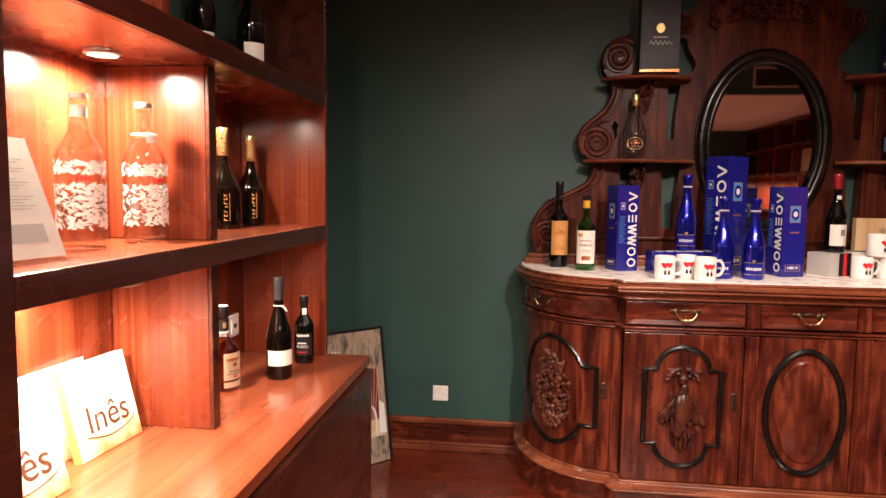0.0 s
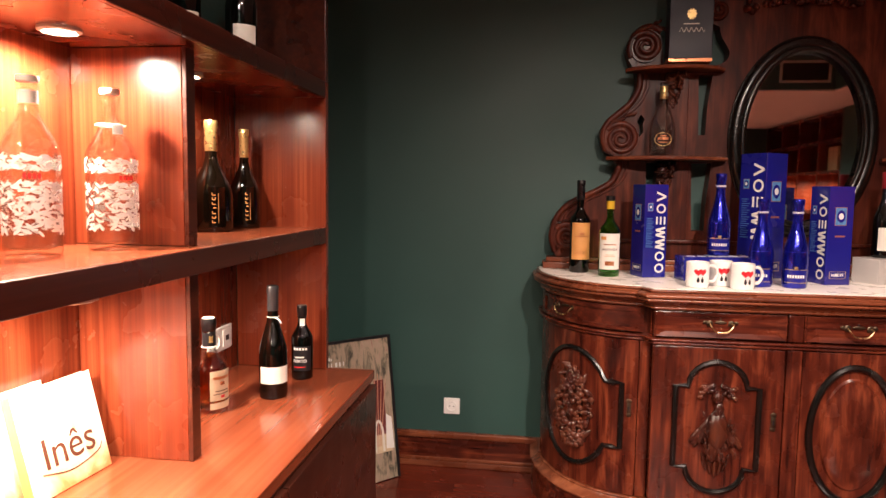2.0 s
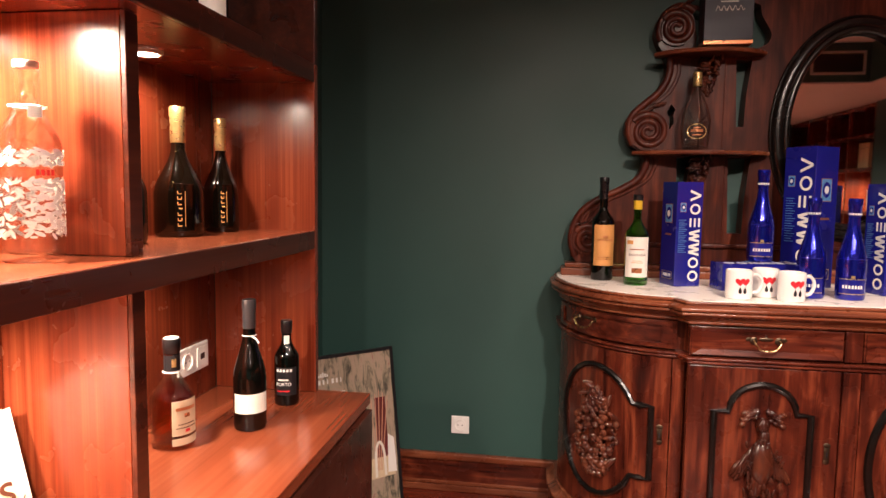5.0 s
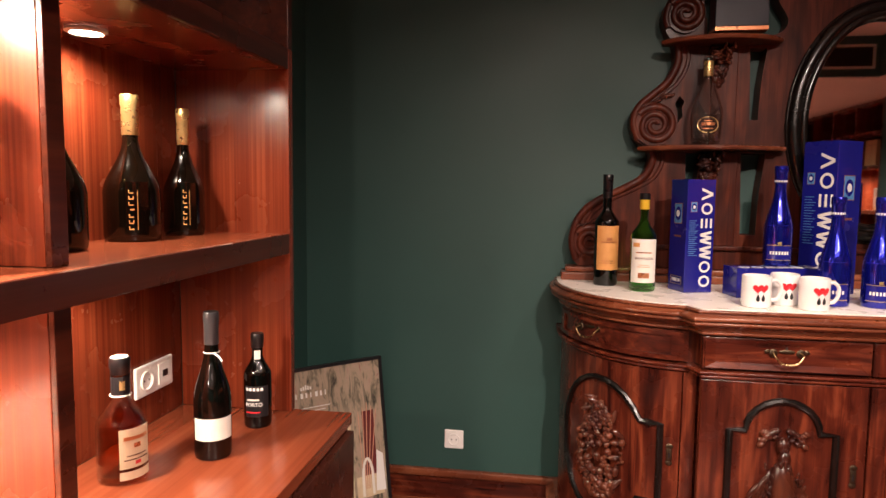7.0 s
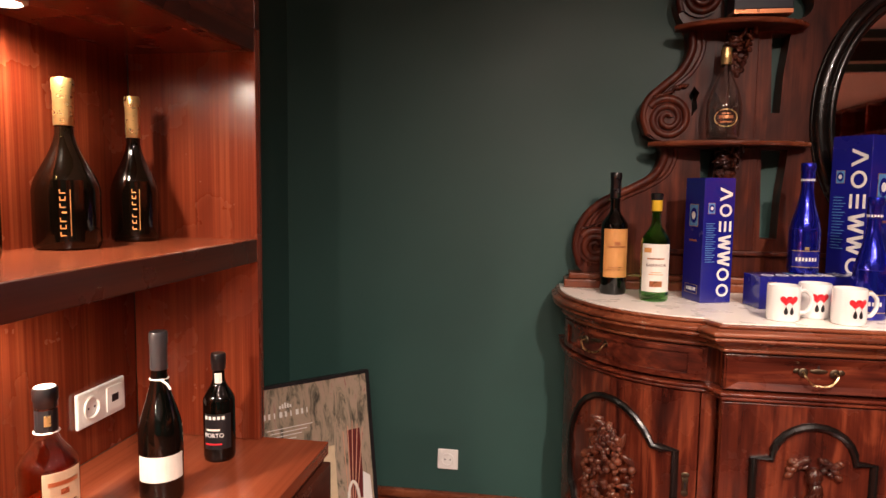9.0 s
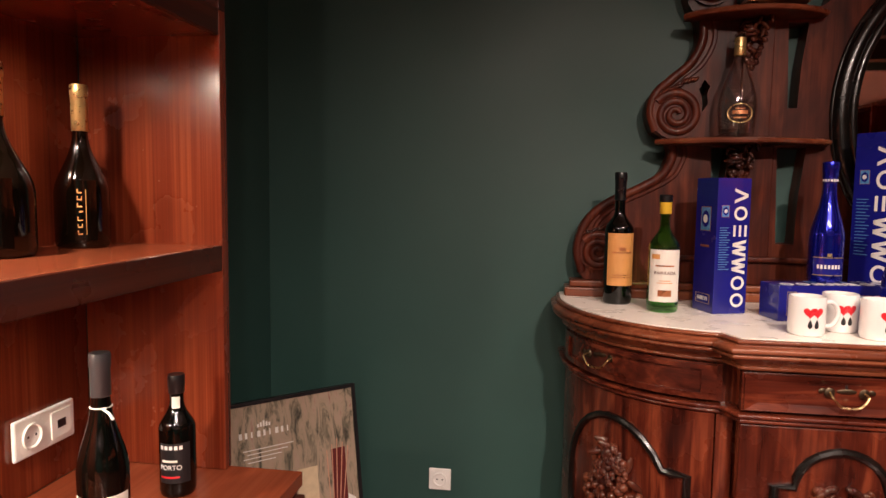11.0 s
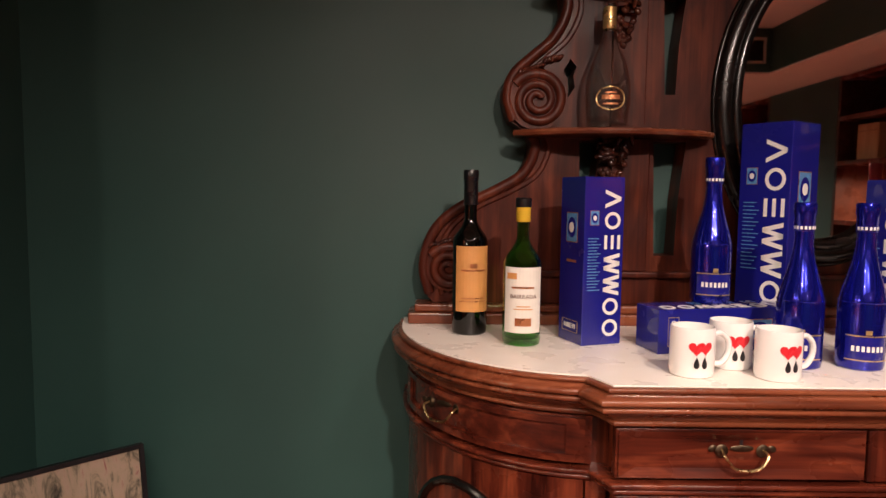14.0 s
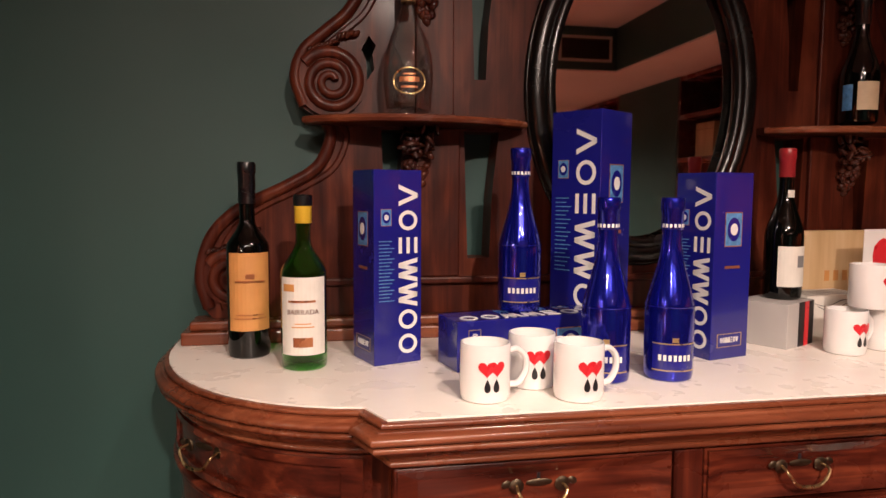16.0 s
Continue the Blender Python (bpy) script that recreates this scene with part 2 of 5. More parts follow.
def prism(loops, to3, depth):
    """Flat outlines (the first is the border, the rest are holes) given thickness; to3(u, v, d) places them."""
    b = bmesh.new()
    edges = []
    for loop in loops:
        vs = [b.verts.new((u, v, 0)) for u, v in loop]
        edges += [b.edges.new((vs[i], vs[(i + 1) % len(vs)])) for i in range(len(vs))]
    bmesh.ops.triangle_fill(b, edges=edges, use_beauty=True)
    r = bmesh.ops.extrude_face_region(b, geom=b.faces[:])
    for g in r["geom"]:
        if isinstance(g, bmesh.types.BMVert):
            g.co.z = depth
    for v in b.verts:
        v.co = Vector(to3(*v.co))
    return b


def tube(points, radius, closed=False, seg=8, flat=1.0, taper=None):
    """A rounded bar along points."""
    b = bmesh.new()
    pts = [Vector(p) for p in points]
    n = len(pts)
    rings = []
    for i, p in enumerate(pts):
        a = pts[(i - 1) % n] if closed or i else p
        c = pts[(i + 1) % n] if closed or i < n - 1 else p
        d = (c - a).normalized()
        side = d.cross(Vector((0, 1, 0)))
        if side.length < 0.1:
            side = d.cross(Vector((1, 0, 0)))
        side.normalize()
        up = side.cross(d)
        r = radius * (taper(i / (n - 1)) if taper else 1)
        rings.append([b.verts.new(p + side * r * math.cos(2 * math.pi * k / seg) + up * r * flat * math.sin(2 * math.pi * k / seg)) for k in range(seg)])
    for i in range(n if closed else n - 1):
        a, c = rings[i], rings[(i + 1) % n]
        for k in range(seg):
            b.faces.new((a[k], a[(k + 1) % seg], c[(k + 1) % seg], c[k]))
    if not closed:
        b.faces.new(rings[0])
        b.faces.new(rings[-1])
    return b


def blob(bm, at, size, turn=(0, 0, 0), sub=2):
    b = bmesh.new()
    bmesh.ops.create_icosphere(b, subdivisions=sub, radius=1)
    join(bm, b, Matrix.Translation(at) @ Euler(turn).to_matrix().to_4x4() @ Matrix.Diagonal((*size, 1)))


def spline(ctrl, steps=10):
    """A smooth curve through a few control points."""
    out = []
    p = [Vector(c) for c in ctrl]
    p = [2 * p[0] - p[1]] + p + [2 * p[-1] - p[-2]]
    for i in range(1, len(p) - 2):
        for k in range(steps):
            t = k / steps
            a, b, c, d = p[i - 1:i + 3]
            out.append(0.5 * (2 * b + (c - a) * t + (2 * a - 5 * b + 4 * c - d) * t * t + (3 * b - a - 3 * c + d) * t ** 3))
    out.append(p[-2])
    return out


def arc_label(r, z0, z1, centre, half, seg=12):
    """A paper label on a round wall of radius r."""
    b = bmesh.new()
    lo, hi, inn, inh = [], [], [], []
    for i in range(seg + 1):
        a = radians(centre - half + 2 * half * i / seg)
        c, s = math.cos(a), math.sin(a)
        lo.append(b.verts.new((r * c, r * s, z0)))
        hi.append(b.verts.new((r * c, r * s, z1)))
        inn.append(b.verts.new(((r - 0.0006) * c, (r - 0.0006) * s, z0)))
        inh.append(b.verts.new(((r - 0.0006) * c, (r - 0.0006) * s, z1)))
    for i in range(seg):
        b.faces.new((lo[i], lo[i + 1], hi[i + 1], hi[i]))
        b.faces.new((inn[i + 1], inn[i], inh[i], inh[i + 1]))
        b.faces.new((hi[i], hi[i + 1], inh[i + 1], inh[i]))
        b.faces.new((lo[i + 1], lo[i], inn[i], inn[i + 1]))
    return b


def text_mesh(words, size):
    c = bpy.data.curves.new("lettering", "FONT")
    c.body, c.size, c.extrude = words, size, 0.0003
    c.align_x = "CENTER"
    ob = bpy.data.objects.new("lettering", c)
    scene.collection.objects.link(ob)
    me = bpy.data.meshes.new_from_object(ob.evaluated_get(bpy.context.evaluated_depsgraph_get()))
    bpy.data.objects.remove(ob)
    b = bmesh.new()
    b.from_mesh(me)
    bpy.data.meshes.remove(me)
    return b


# ---- the room ----
NORTH, WEST, EAST, SOUTH = 3.23, -1.005, 3.4, -3.7


def setting(name, bm, mat, label, category):
    return tagged(part(name, bm, mat), label, category, "", "structure")


setting("wall_north", box(WEST - 0.15, EAST + 0.15, NORTH, NORTH + 0.15, 0, 2.7), GREEN, "dark green painted plaster wall", "wall")
setting("wall_west", box(WEST - 0.15, WEST, SOUTH, NORTH, 0, 2.7), GREEN, "dark green painted plaster wall", "wall")
setting("wall_east", box(EAST, EAST + 0.15, SOUTH, NORTH, 0, 2.7), GREEN, "dark green painted plaster wall", "wall")
setting("wall_south", box(WEST - 0.15, EAST + 0.15, SOUTH - 0.15, SOUTH, 0, 2.7), GREEN, "dark green painted plaster wall", "wall")
setting("wall_pier", box(3.05, EAST - 0.002, -1.32, -0.26, 0, SOFFIT - 0.002), GREEN, "dark green painted wall pier between shelf units", "wall")
setting("ceiling", box(WEST, EAST, SOUTH, NORTH, CEIL, CEIL + 0.1), PLASTER, "pale painted plaster ceiling", "ceiling")
drop = setting("ceiling_soffit", box(2.5, EAST - 0.002, -0.2, NORTH - 0.002, SOFFIT + 0.004, CEIL - 0.002), GREEN, "dark green dropped ceiling soffit", "ceiling")
setting("ceiling_soffit_face", box(WEST + 0.002, EAST - 0.002, -0.35, -0.203, SOFFIT + 0.004, CEIL - 0.002), GREEN, "dark green dropped ceiling beam", "ceiling")
setting("ceiling_low", box(WEST + 0.002, EAST - 0.002, SOUTH + 0.002, -0.203, SOFFIT - 0.012, SOFFIT), PLASTER, "pale painted low ceiling", "ceiling")
setting("ceiling_soffit_underside", box(2.5, EAST - 0.004, -0.2, NORTH - 0.004, SOFFIT - 0.012, SOFFIT), PLASTER, "pale painted soffit underside", "ceiling")


def air_vent():
    v = thing("air_vent", "pale metal air grille set in the green ceiling beam", "vent", (2.25, -0.2, 2.355))
    b = bmesh.new()
    for a in ((-0.21, 0.21, 0.075, 0.095), (-0.21, 0.21, -0.095, -0.075), (-0.21, -0.19, -0.075, 0.075), (0.19, 0.21, -0.075, 0.075)):
        box(a[0], a[1], 0, 0.012, a[2], a[3], 0.002, b)
    part("frame", b, GRILLE, v)
    part("backing", box(-0.19, 0.19, 0.0005, 0.002, -0.075, 0.075), BLACK, v)
    for i in range(9):
        part("slat", box(-0.19, 0.19, 0.002, 0.008, -0.066 + i * 0.0165 - 0.002, -0.066 + i * 0.0165 + 0.002), IRON, v)


air_vent()


def downlight(at, r=0.04, name="ceiling_spotlight", label="small round recessed ceiling spotlight, lit"):
    d = thing(name, label, "spotlight", at, 0, "recessed lights")
    part("rim", lathe([(r, 0), (r * 1.25, 0), (r * 1.25, -0.005), (r * 1.0, -0.008), (r, 0)], 24), GRILLE, d, "metal rim", True)
    part("lens", lathe([(0, -0.004), (r * 0.97, -0.004), (r * 0.97, -0.001), (0, -0.001)], 24), LAMPFACE, d, "glowing lens", True)


for x, y in ROOM_SPOTS:
    downlight((x, y, CEIL))
for y in (-1.4, -2.8):
    downlight((1.2, y, SOFFIT - 0.012))


def skirting(x0, x1):
    s = setting("baseboard", box(x0, x1, NORTH - 0.018, NORTH - 0.001, 0.0, 0.135), WAL[0], "varnished brown wooden baseboard along the green wall", "baseboard")
    part("cap_moulding", box(x0, x1, NORTH - 0.03, NORTH - 0.001, 0.136, 0.165, 0.006), EDGE, s)
    b = box(x0, x1, NORTH - 0.030, NORTH - 0.0185, 0.0, 0.028, 0.004)
    box(x0, x1, NORTH - 0.025, NORTH - 0.0185, 0.029, 0.045, 0.004, b)
    part("foot_moulding", b, EDGE, s)


skirting(WEST + 0.001, EAST - 0.01)


def wall_socket(at, turn, wide, label, holes):
    s = thing("wall_socket", label, "socket", at, turn)
    part("cover_plate", box(-wide / 2, wide / 2, -0.009, -0.0005, -0.038, 0.038, 0.004), WHITEPL, s)
    for cx, kind in holes:
        if kind:
            b = lathe([(0.024, 0.0), (0.024, 0.004), (0.021, 0.004), (0.019, 0.0006), (0, 0.0006), ], 24)
            bmesh.ops.transform(b, matrix=pose(cx, -0.009, 0, 90, 0, 0), verts=b.verts[:])
            f = part("insert", b, WHITEPL, s, "", True)
            for k in (-0.0095, 0.0095):
                h = lathe([(0, 0.0012), (0.0026, 0.0012), (0.0026, 0.0), (0, 0)], 10)
                bmesh.ops.transform(h, matrix=pose(cx + k, -0.0088, 0, 90, 0, 0), verts=h.verts[:])
                part("pin_hole", h, BLACK, f)
        else:
            f = part("insert", box(cx - 0.026, cx + 0.026, -0.0115, -0.0088, -0.026, 0.026, 0.001), WHITEPL, s)
            part("port", box(cx - 0.011, cx + 0.011, -0.0122, -0.0114, -0.008, 0.008), BLACK, f, "dark data port")


wall_socket((-0.394, NORTH, 0.287), 0, 0.076, "white square plastic power socket on the green wall", [(0, True)])

# ---- left shelf unit ----
SX, Y_END = -0.69, 2.27
Z_CNT, Z_SH, Z_UP = 0.70, 1.162, 1.62


def west_shelf():
    s = thing("shelf_unit", "built-in mahogany shelf unit with lit open compartments", "shelf unit", (0, 0, 0))
    back = WEST + 0.012
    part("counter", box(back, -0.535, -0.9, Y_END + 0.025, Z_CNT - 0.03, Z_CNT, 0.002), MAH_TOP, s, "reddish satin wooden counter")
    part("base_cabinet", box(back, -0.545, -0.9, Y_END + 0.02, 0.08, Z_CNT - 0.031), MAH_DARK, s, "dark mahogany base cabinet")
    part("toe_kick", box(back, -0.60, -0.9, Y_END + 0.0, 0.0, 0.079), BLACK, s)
    for y0, y1 in ((-0.89, -0.02), (-0.012, 0.75), (0.758, 1.51), (1.518, Y_END + 0.018)):
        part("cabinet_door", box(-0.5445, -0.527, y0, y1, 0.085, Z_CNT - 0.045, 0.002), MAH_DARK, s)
    part("end_panel", box(back, SX, Y_END, Y_END + 0.025, Z_CNT + 0.001, Z_UP - 0.001, 0.0015), MAH[2], s)
    # The end panel carried on upwards; its missing light is painted as darker wood.
    part("upper_end_panel", box(back, SX, Y_END, Y_END + 0.025, Z_UP, 2.45, 0.0015), MAH_SHADE, s, "upper end panel, lack of light put into a darker wood colour")
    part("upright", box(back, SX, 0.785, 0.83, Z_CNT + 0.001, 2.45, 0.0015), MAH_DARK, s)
    part("upright", box(back, SX, -0.9, -0.86, Z_CNT + 0.001, 2.45, 0.0015), MAH[2], s)
    for y0, y1 in ((-0.859, 0.784), (0.831, Y_END - 0.001)):
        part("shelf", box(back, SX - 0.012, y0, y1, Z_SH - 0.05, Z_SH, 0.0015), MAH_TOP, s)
        part("shelf_lipping", box(SX - 0.0115, SX, y0, y1, Z_SH - 0.05, Z_SH, 0.002), MAH_SHADE, s)
        part("shelf", box(back, SX - 0.012, y0, y1, Z_UP - 0.05, Z_UP, 0.0015), MAH[1], s)
        part("shelf_lipping", box(SX - 0.0115, SX, y0, y1, Z_UP - 0.05, Z_UP, 0.002), MAH_SHADE, s)
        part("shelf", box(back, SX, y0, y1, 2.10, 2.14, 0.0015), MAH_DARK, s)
        part("back_panel", box(WEST + 0.001, back - 0.001, y0, y1, Z_CNT, Z_UP), MAH[2], s)
    part("divider", box(back, -0.7465, 1.505, 1.54, Z_SH + 0.001, Z_UP - 0.051, 0.0015), MAH[2], s)
    part("divider_lipping", box(-0.746, -0.736, 1.505, 1.54, Z_SH + 0.001, Z_UP - 0.051, 0.0015), MAH_SHADE, s)
    part("divider", box(back, -0.7465, 1.505, 1.54, Z_CNT + 0.001, Z_SH - 0.051, 0.0015), MAH[2], s)
    part("divider_lipping", box(-0.746, -0.736, 1.505, 1.54, Z_CNT + 0.001, Z_SH - 0.051, 0.0015), MAH_SHADE, s)
    part("upper_divider", box(back, -0.72, 1.28, 1.31, Z_UP + 0.001, 2.099, 0.0015), MAH[2], s)


west_shelf()
for x, y, z, w in SHELF_SPOTS:
    downlight((x, y, z - 0.0005 if z > 1.3 else Z_SH - 0.0505), 0.030, "shelf_spotlight", "small round recessed spotlight under the shelf, lit")
wall_socket((WEST + 0.012, 2.135, 0.815), 90, 0.155, "white double plate with power socket and data port", [(-0.036, True), (0.038, False)])

# ---- bottles ----


def bottle(name, label, at, r, h, neck, shoulder, mat, cap=None, cap_h=0.05, labels=(), hollow=False, turn=0, fill=None, category="bottle", bulge=0.0, group="", slope=0.22):
    """A bottle: body radius r, height h, neck radius, height of the shoulder (share of h)."""
    o = thing(name, label, category, at, turn, group)
    z1, z2 = h * shoulder, h * (shoulder + slope)
    prof = [(0, 0.006), (r * 0.55, 0.004), (r * 0.86, 0.0), (r * 0.96, 0.003), (r, 0.012)]
    if bulge:
        prof += [(r * (1 + bulge), z1 * 0.5)]
    prof += [(r, z1)]
    for i in range(1, 9):
        t = i / 8
        e = 0.5 + 0.5 * math.cos(math.pi * t ** 0.85)
        prof.append((neck + (r - neck) * e, z1 + (z2 - z1) * t))
    prof += [(neck, h - 0.022), (neck * 1.18, h - 0.02), (neck * 1.18, h - 0.008), (neck, h - 0.004)]
    if hollow:
        prof += [(neck * 0.7, h - 0.004), (neck * 0.72, z2)]
        for i in range(7, -1, -1):
            t = i / 8
            e = 0.5 + 0.5 * math.cos(math.pi * t ** 0.85)
            prof.append((max(neck * 0.72, (neck + (r - neck) * e) - 0.0035), z1 + (z2 - z1) * t))
        prof += [(r - 0.0035, 0.016), (r * 0.7, 0.012), (0, 0.016)]
    else:
        prof += [(0, h - 0.004)]
    part("glass_body", lathe(prof, 40), mat, o, "", True)
    if fill:
        top = h * fill[0]
        q = [(0, 0.018), (r * 0.7, 0.0145), (r - 0.005, 0.018)]
        if top < z1:
            q += [(r - 0.005, top)]
        else:
            q += [(r - 0.005, z1)]
            for i in range(1, 9):
                t = i / 8
                z = z1 + (z2 - z1) * t
                if z < top:
                    q.append((max(0.004, neck + (r - neck) * (0.5 + 0.5 * math.cos(math.pi * t ** 0.85)) - 0.005), z))
        q += [(0, q[-1][1])]
        part("liquid", lathe(q, 32), fill[1], o, "", True)
    if cap:
        part("capsule", lathe([(neck * 1.0 + 0.0012, h - cap_h), (neck * 1.05 + 0.0012, h - cap_h + 0.001), (neck * 1.05 + 0.0012, h - 0.024), (neck * 1.22, h - 0.021), (neck * 1.22, h - 0.004), (neck * 1.12, h), (0, h)], 28), cap, o, "", True)
    for nm, z0, z1b, c, half, m in labels:
        part(nm, arc_label(r * (1 + bulge * 0.6) + 0.0009 + (0.0006 if nm != "label" else 0), z0, z1b, c, half), m, o)
    return o


# on the counter
ZC = Z_CNT
whisky = bottle("whisky_bottle", "round-shouldered amber whisky bottle with black screw cap and cream label", (-0.868, 1.835, ZC), 0.047, 0.245, 0.0162, 0.46, GLASS, BLACKCAP, 0.034,
                [("label", 0.034, 0.112, -22, 40, CREAM), ("lower_label", 0.012, 0.028, -22, 40, CREAM), ("red_seal", 0.040, 0.047, -20, 7, RED)], hollow=True, fill=(0.64, AMBER), slope=0.24)
part("cap_top", lathe([(0, 0.2452), (0.0165, 0.2452), (0.0160, 0.2462), (0, 0.2465)], 24), PAPER, whisky, "pale cap top", True)
part("neck_label", arc_label(0.0178, 0.172, 0.208, -40, 150), BLACK, whisky)
part("neck_emblem", arc_label(0.0186, 0.182, 0.200, -45, 16, 4), GOLD, whisky)
part("neck_cord", tube([(0.0195 * math.cos(q / 12 * 6.283), 0.0195 * math.sin(q / 12 * 6.283), 0.170) for q in range(12)], 0.0014, True, 6), PRINT, whisky)
for k, (z, half) in enumerate(((0.090, 30), (0.074, 8), (0.058, 24), (0.050, 30))):
    part("label_print", arc_label(0.0492, z, z + (0.007 if k == 0 else 0.009 if k == 1 else 0.002), -22, half), COPPER if k < 2 else BROWNINK, whisky)
wine = bottle("wine_bottle", "tall dark wine bottle with white label and neck tie", (-0.748, 1.972, ZC), 0.039, 0.315, 0.0135, 0.40, DARKG, GREYCAP, 0.07,
              [("label", 0.045, 0.092, -60, 66, PAPER)], slope=0.40)
part("neck_cord", tube([(0.016 * math.cos(a / 12 * 6.283), 0.016 * math.sin(a / 12 * 6.283), 0.228) for a in range(12)], 0.0015, True, 6), PRINT, wine)
part("cord_end", tube([(0.012, -0.013, 0.228), (0.024, -0.014, 0.222), (0.03, -0.013, 0.212)], 0.0022, False, 6), PRINT, wine)
port = bottle("port_bottle", "small dark port bottle with black label and paper tag", (-0.733, 2.165, ZC), 0.033, 0.228, 0.0125, 0.56, DARKG, BLACKCAP, 0.035,
              [("label", 0.03, 0.105, -70, 50, BLACK)])
part("neck_tag", arc_label(0.0145, 0.152, 0.188, -66, 30), PAPER, port)
b = bmesh.new()
for i, w in enumerate((0.0065, 0.006, 0.007, 0.006, 0.006)):
    join(b, arc_label(0.0348, 0.094, 0.101, -110 + i * 15, 5))
part("lettering", b, PRINT, port)
part("small_print", arc_label(0.0348, 0.070, 0.074, -85, 24), PAPER, port)
b = text_mesh("PORTO", 0.0125)
for v in b.verts:
    a = radians(-82) + v.co.x / 0.0348
    v.co = ((0.0348 + v.co.z) * math.cos(a), (0.0348 + v.co.z) * math.sin(a), 0.056 + v.co.y)
part("label_word", b, PRINT, port)
part("red_line", arc_label(0.0348, 0.04, 0.043, -85, 30), RED, port)

# on the middle shelf


def beer(at, r, h, turn):
    o = bottle("beer_bottle", "black champagne-style beer bottle with gold foil neck", at, r, h, r * 0.27, 0.34, BROWNG, GOLD, 0.085,
               [("label", 0.015, 0.125, -48, 24, BROWNG)], turn=turn, group="beer bottles", slope=0.38)
    b = bmesh.new()
    for i in range(7):
        z = 0.026 + i * 0.0125
        if i == 3:
            join(b, arc_label(r + 0.0022, z + 0.003, z + 0.006, -56, 4, 3))
        else:
            join(b, arc_label(r + 0.0022, z, z + 0.0024, -58, 4.6, 4))
            join(b, arc_label(r + 0.0022, z + 0.0026, z + 0.0076, -62, 0.9, 2))
            if i % 2:
                join(b, arc_label(r + 0.0022, z + 0.0026, z + 0.0076, -54, 0.9, 2))
    join(b, arc_label(r + 0.0022, 0.026, 0.108, -46, 0.6, 2))
    part("lettering", b, ORANGE, o)


beer((-0.925, 1.975, Z_SH), 0.057, 0.308, 0)
beer((-0.915, 2.165, Z_SH), 0.047, 0.300, 0)
beer((-0.918, 1.735, Z_SH), 0.055, 0.305, 0)


def spirit(at, turn, tie):
    h, r = 0.302, 0.046
    o = bottle("spirit_bottle", "clear glass spirit bottle with white leaf-patterned wrap", at, r, h, 0.0148, 0.60, GLASS, None, 0.012, [], hollow=True, slope=0.27, turn=turn, group="clear spirit bottles")
    part("stopper", lathe([(0, h - 0.0035), (0.0105, h - 0.0035), (0.0172, h - 0.003), (0.0182, h + 0.001), (0.0175, h + 0.007), (0, h + 0.008)], 28), PAPER, o, "pale flat stopper", True)
    rnd = random.Random(7)
    b = bmesh.new()
    for i in range(460):
        z = rnd.uniform(0.040, 0.128) if i % 4 else rnd.uniform(0.150, 0.174)
        c, tilt, ln = rnd.uniform(0, 6.283), rnd.gauss(0, 0.55), rnd.uniform(0.005, 0.0095)
        rr, pts = r + 0.0006 + rnd.uniform(0, 0.0005), []
        for k in range(8):
            q = k * math.pi / 4
            u, v = ln * math.cos(q), ln * 0.36 * math.sin(q)
            u, v = u * math.cos(tilt) - v * math.sin(tilt), u * math.sin(tilt) + v * math.cos(tilt)
            g = c + u / rr
            pts.append(b.verts.new((rr * math.cos(g), rr * math.sin(g), z + v)))
        b.faces.new(pts)
    part("label", b, PRINT, o, "white leaf-pattern print")
    b = bmesh.new()
    for i in range(4):
        join(b, arc_label(r + 0.0013, 0.134, 0.143, -62 + i * 9, 2.8, 3))
    part("lettering", b, RED, o)
    if tie:
        part("neck_tie", tube([(0.026 * math.cos(q / 12 * 6.283), 0.026 * math.sin(q / 12 * 6.283), 0.240) for q in range(12)], 0.0016, True, 6), PRINT, o, "white cord round the neck")
        part("paper_tag", arc_label(0.030, 0.222, 0.240, -55, 20), PAPER, o)
    else:
        part("neck_label", arc_label(0.0158, 0.262, 0.285, -70, 100), PAPER, o)


spirit((-0.893, 1.262, Z_SH), 0, False)
spirit((-0.846, 1.417, Z_SH), 25, True)

# upper shelf bottles
for bx, by in ((-0.880, 1.76), (-0.80, 1.905)):
    bottle("champagne_bottle", "dark green champagne bottle with white label", (bx, by, Z_UP), 0.040, 0.31, 0.0145, 0.42, DARKG, GOLD, 0.07,
           [("label", 0.022, 0.082, -50, 45, PAPER)], group="champagne bottles", slope=0.36)

frm = thing("picture_card", "small pale framed card on the upper shelf", "card", (-0.93, 1.05, Z_UP), 90)
part("card", box(-0.09, 0.09, -0.006, 0.006, 0, 0.30, 0.002), CREAM, frm)


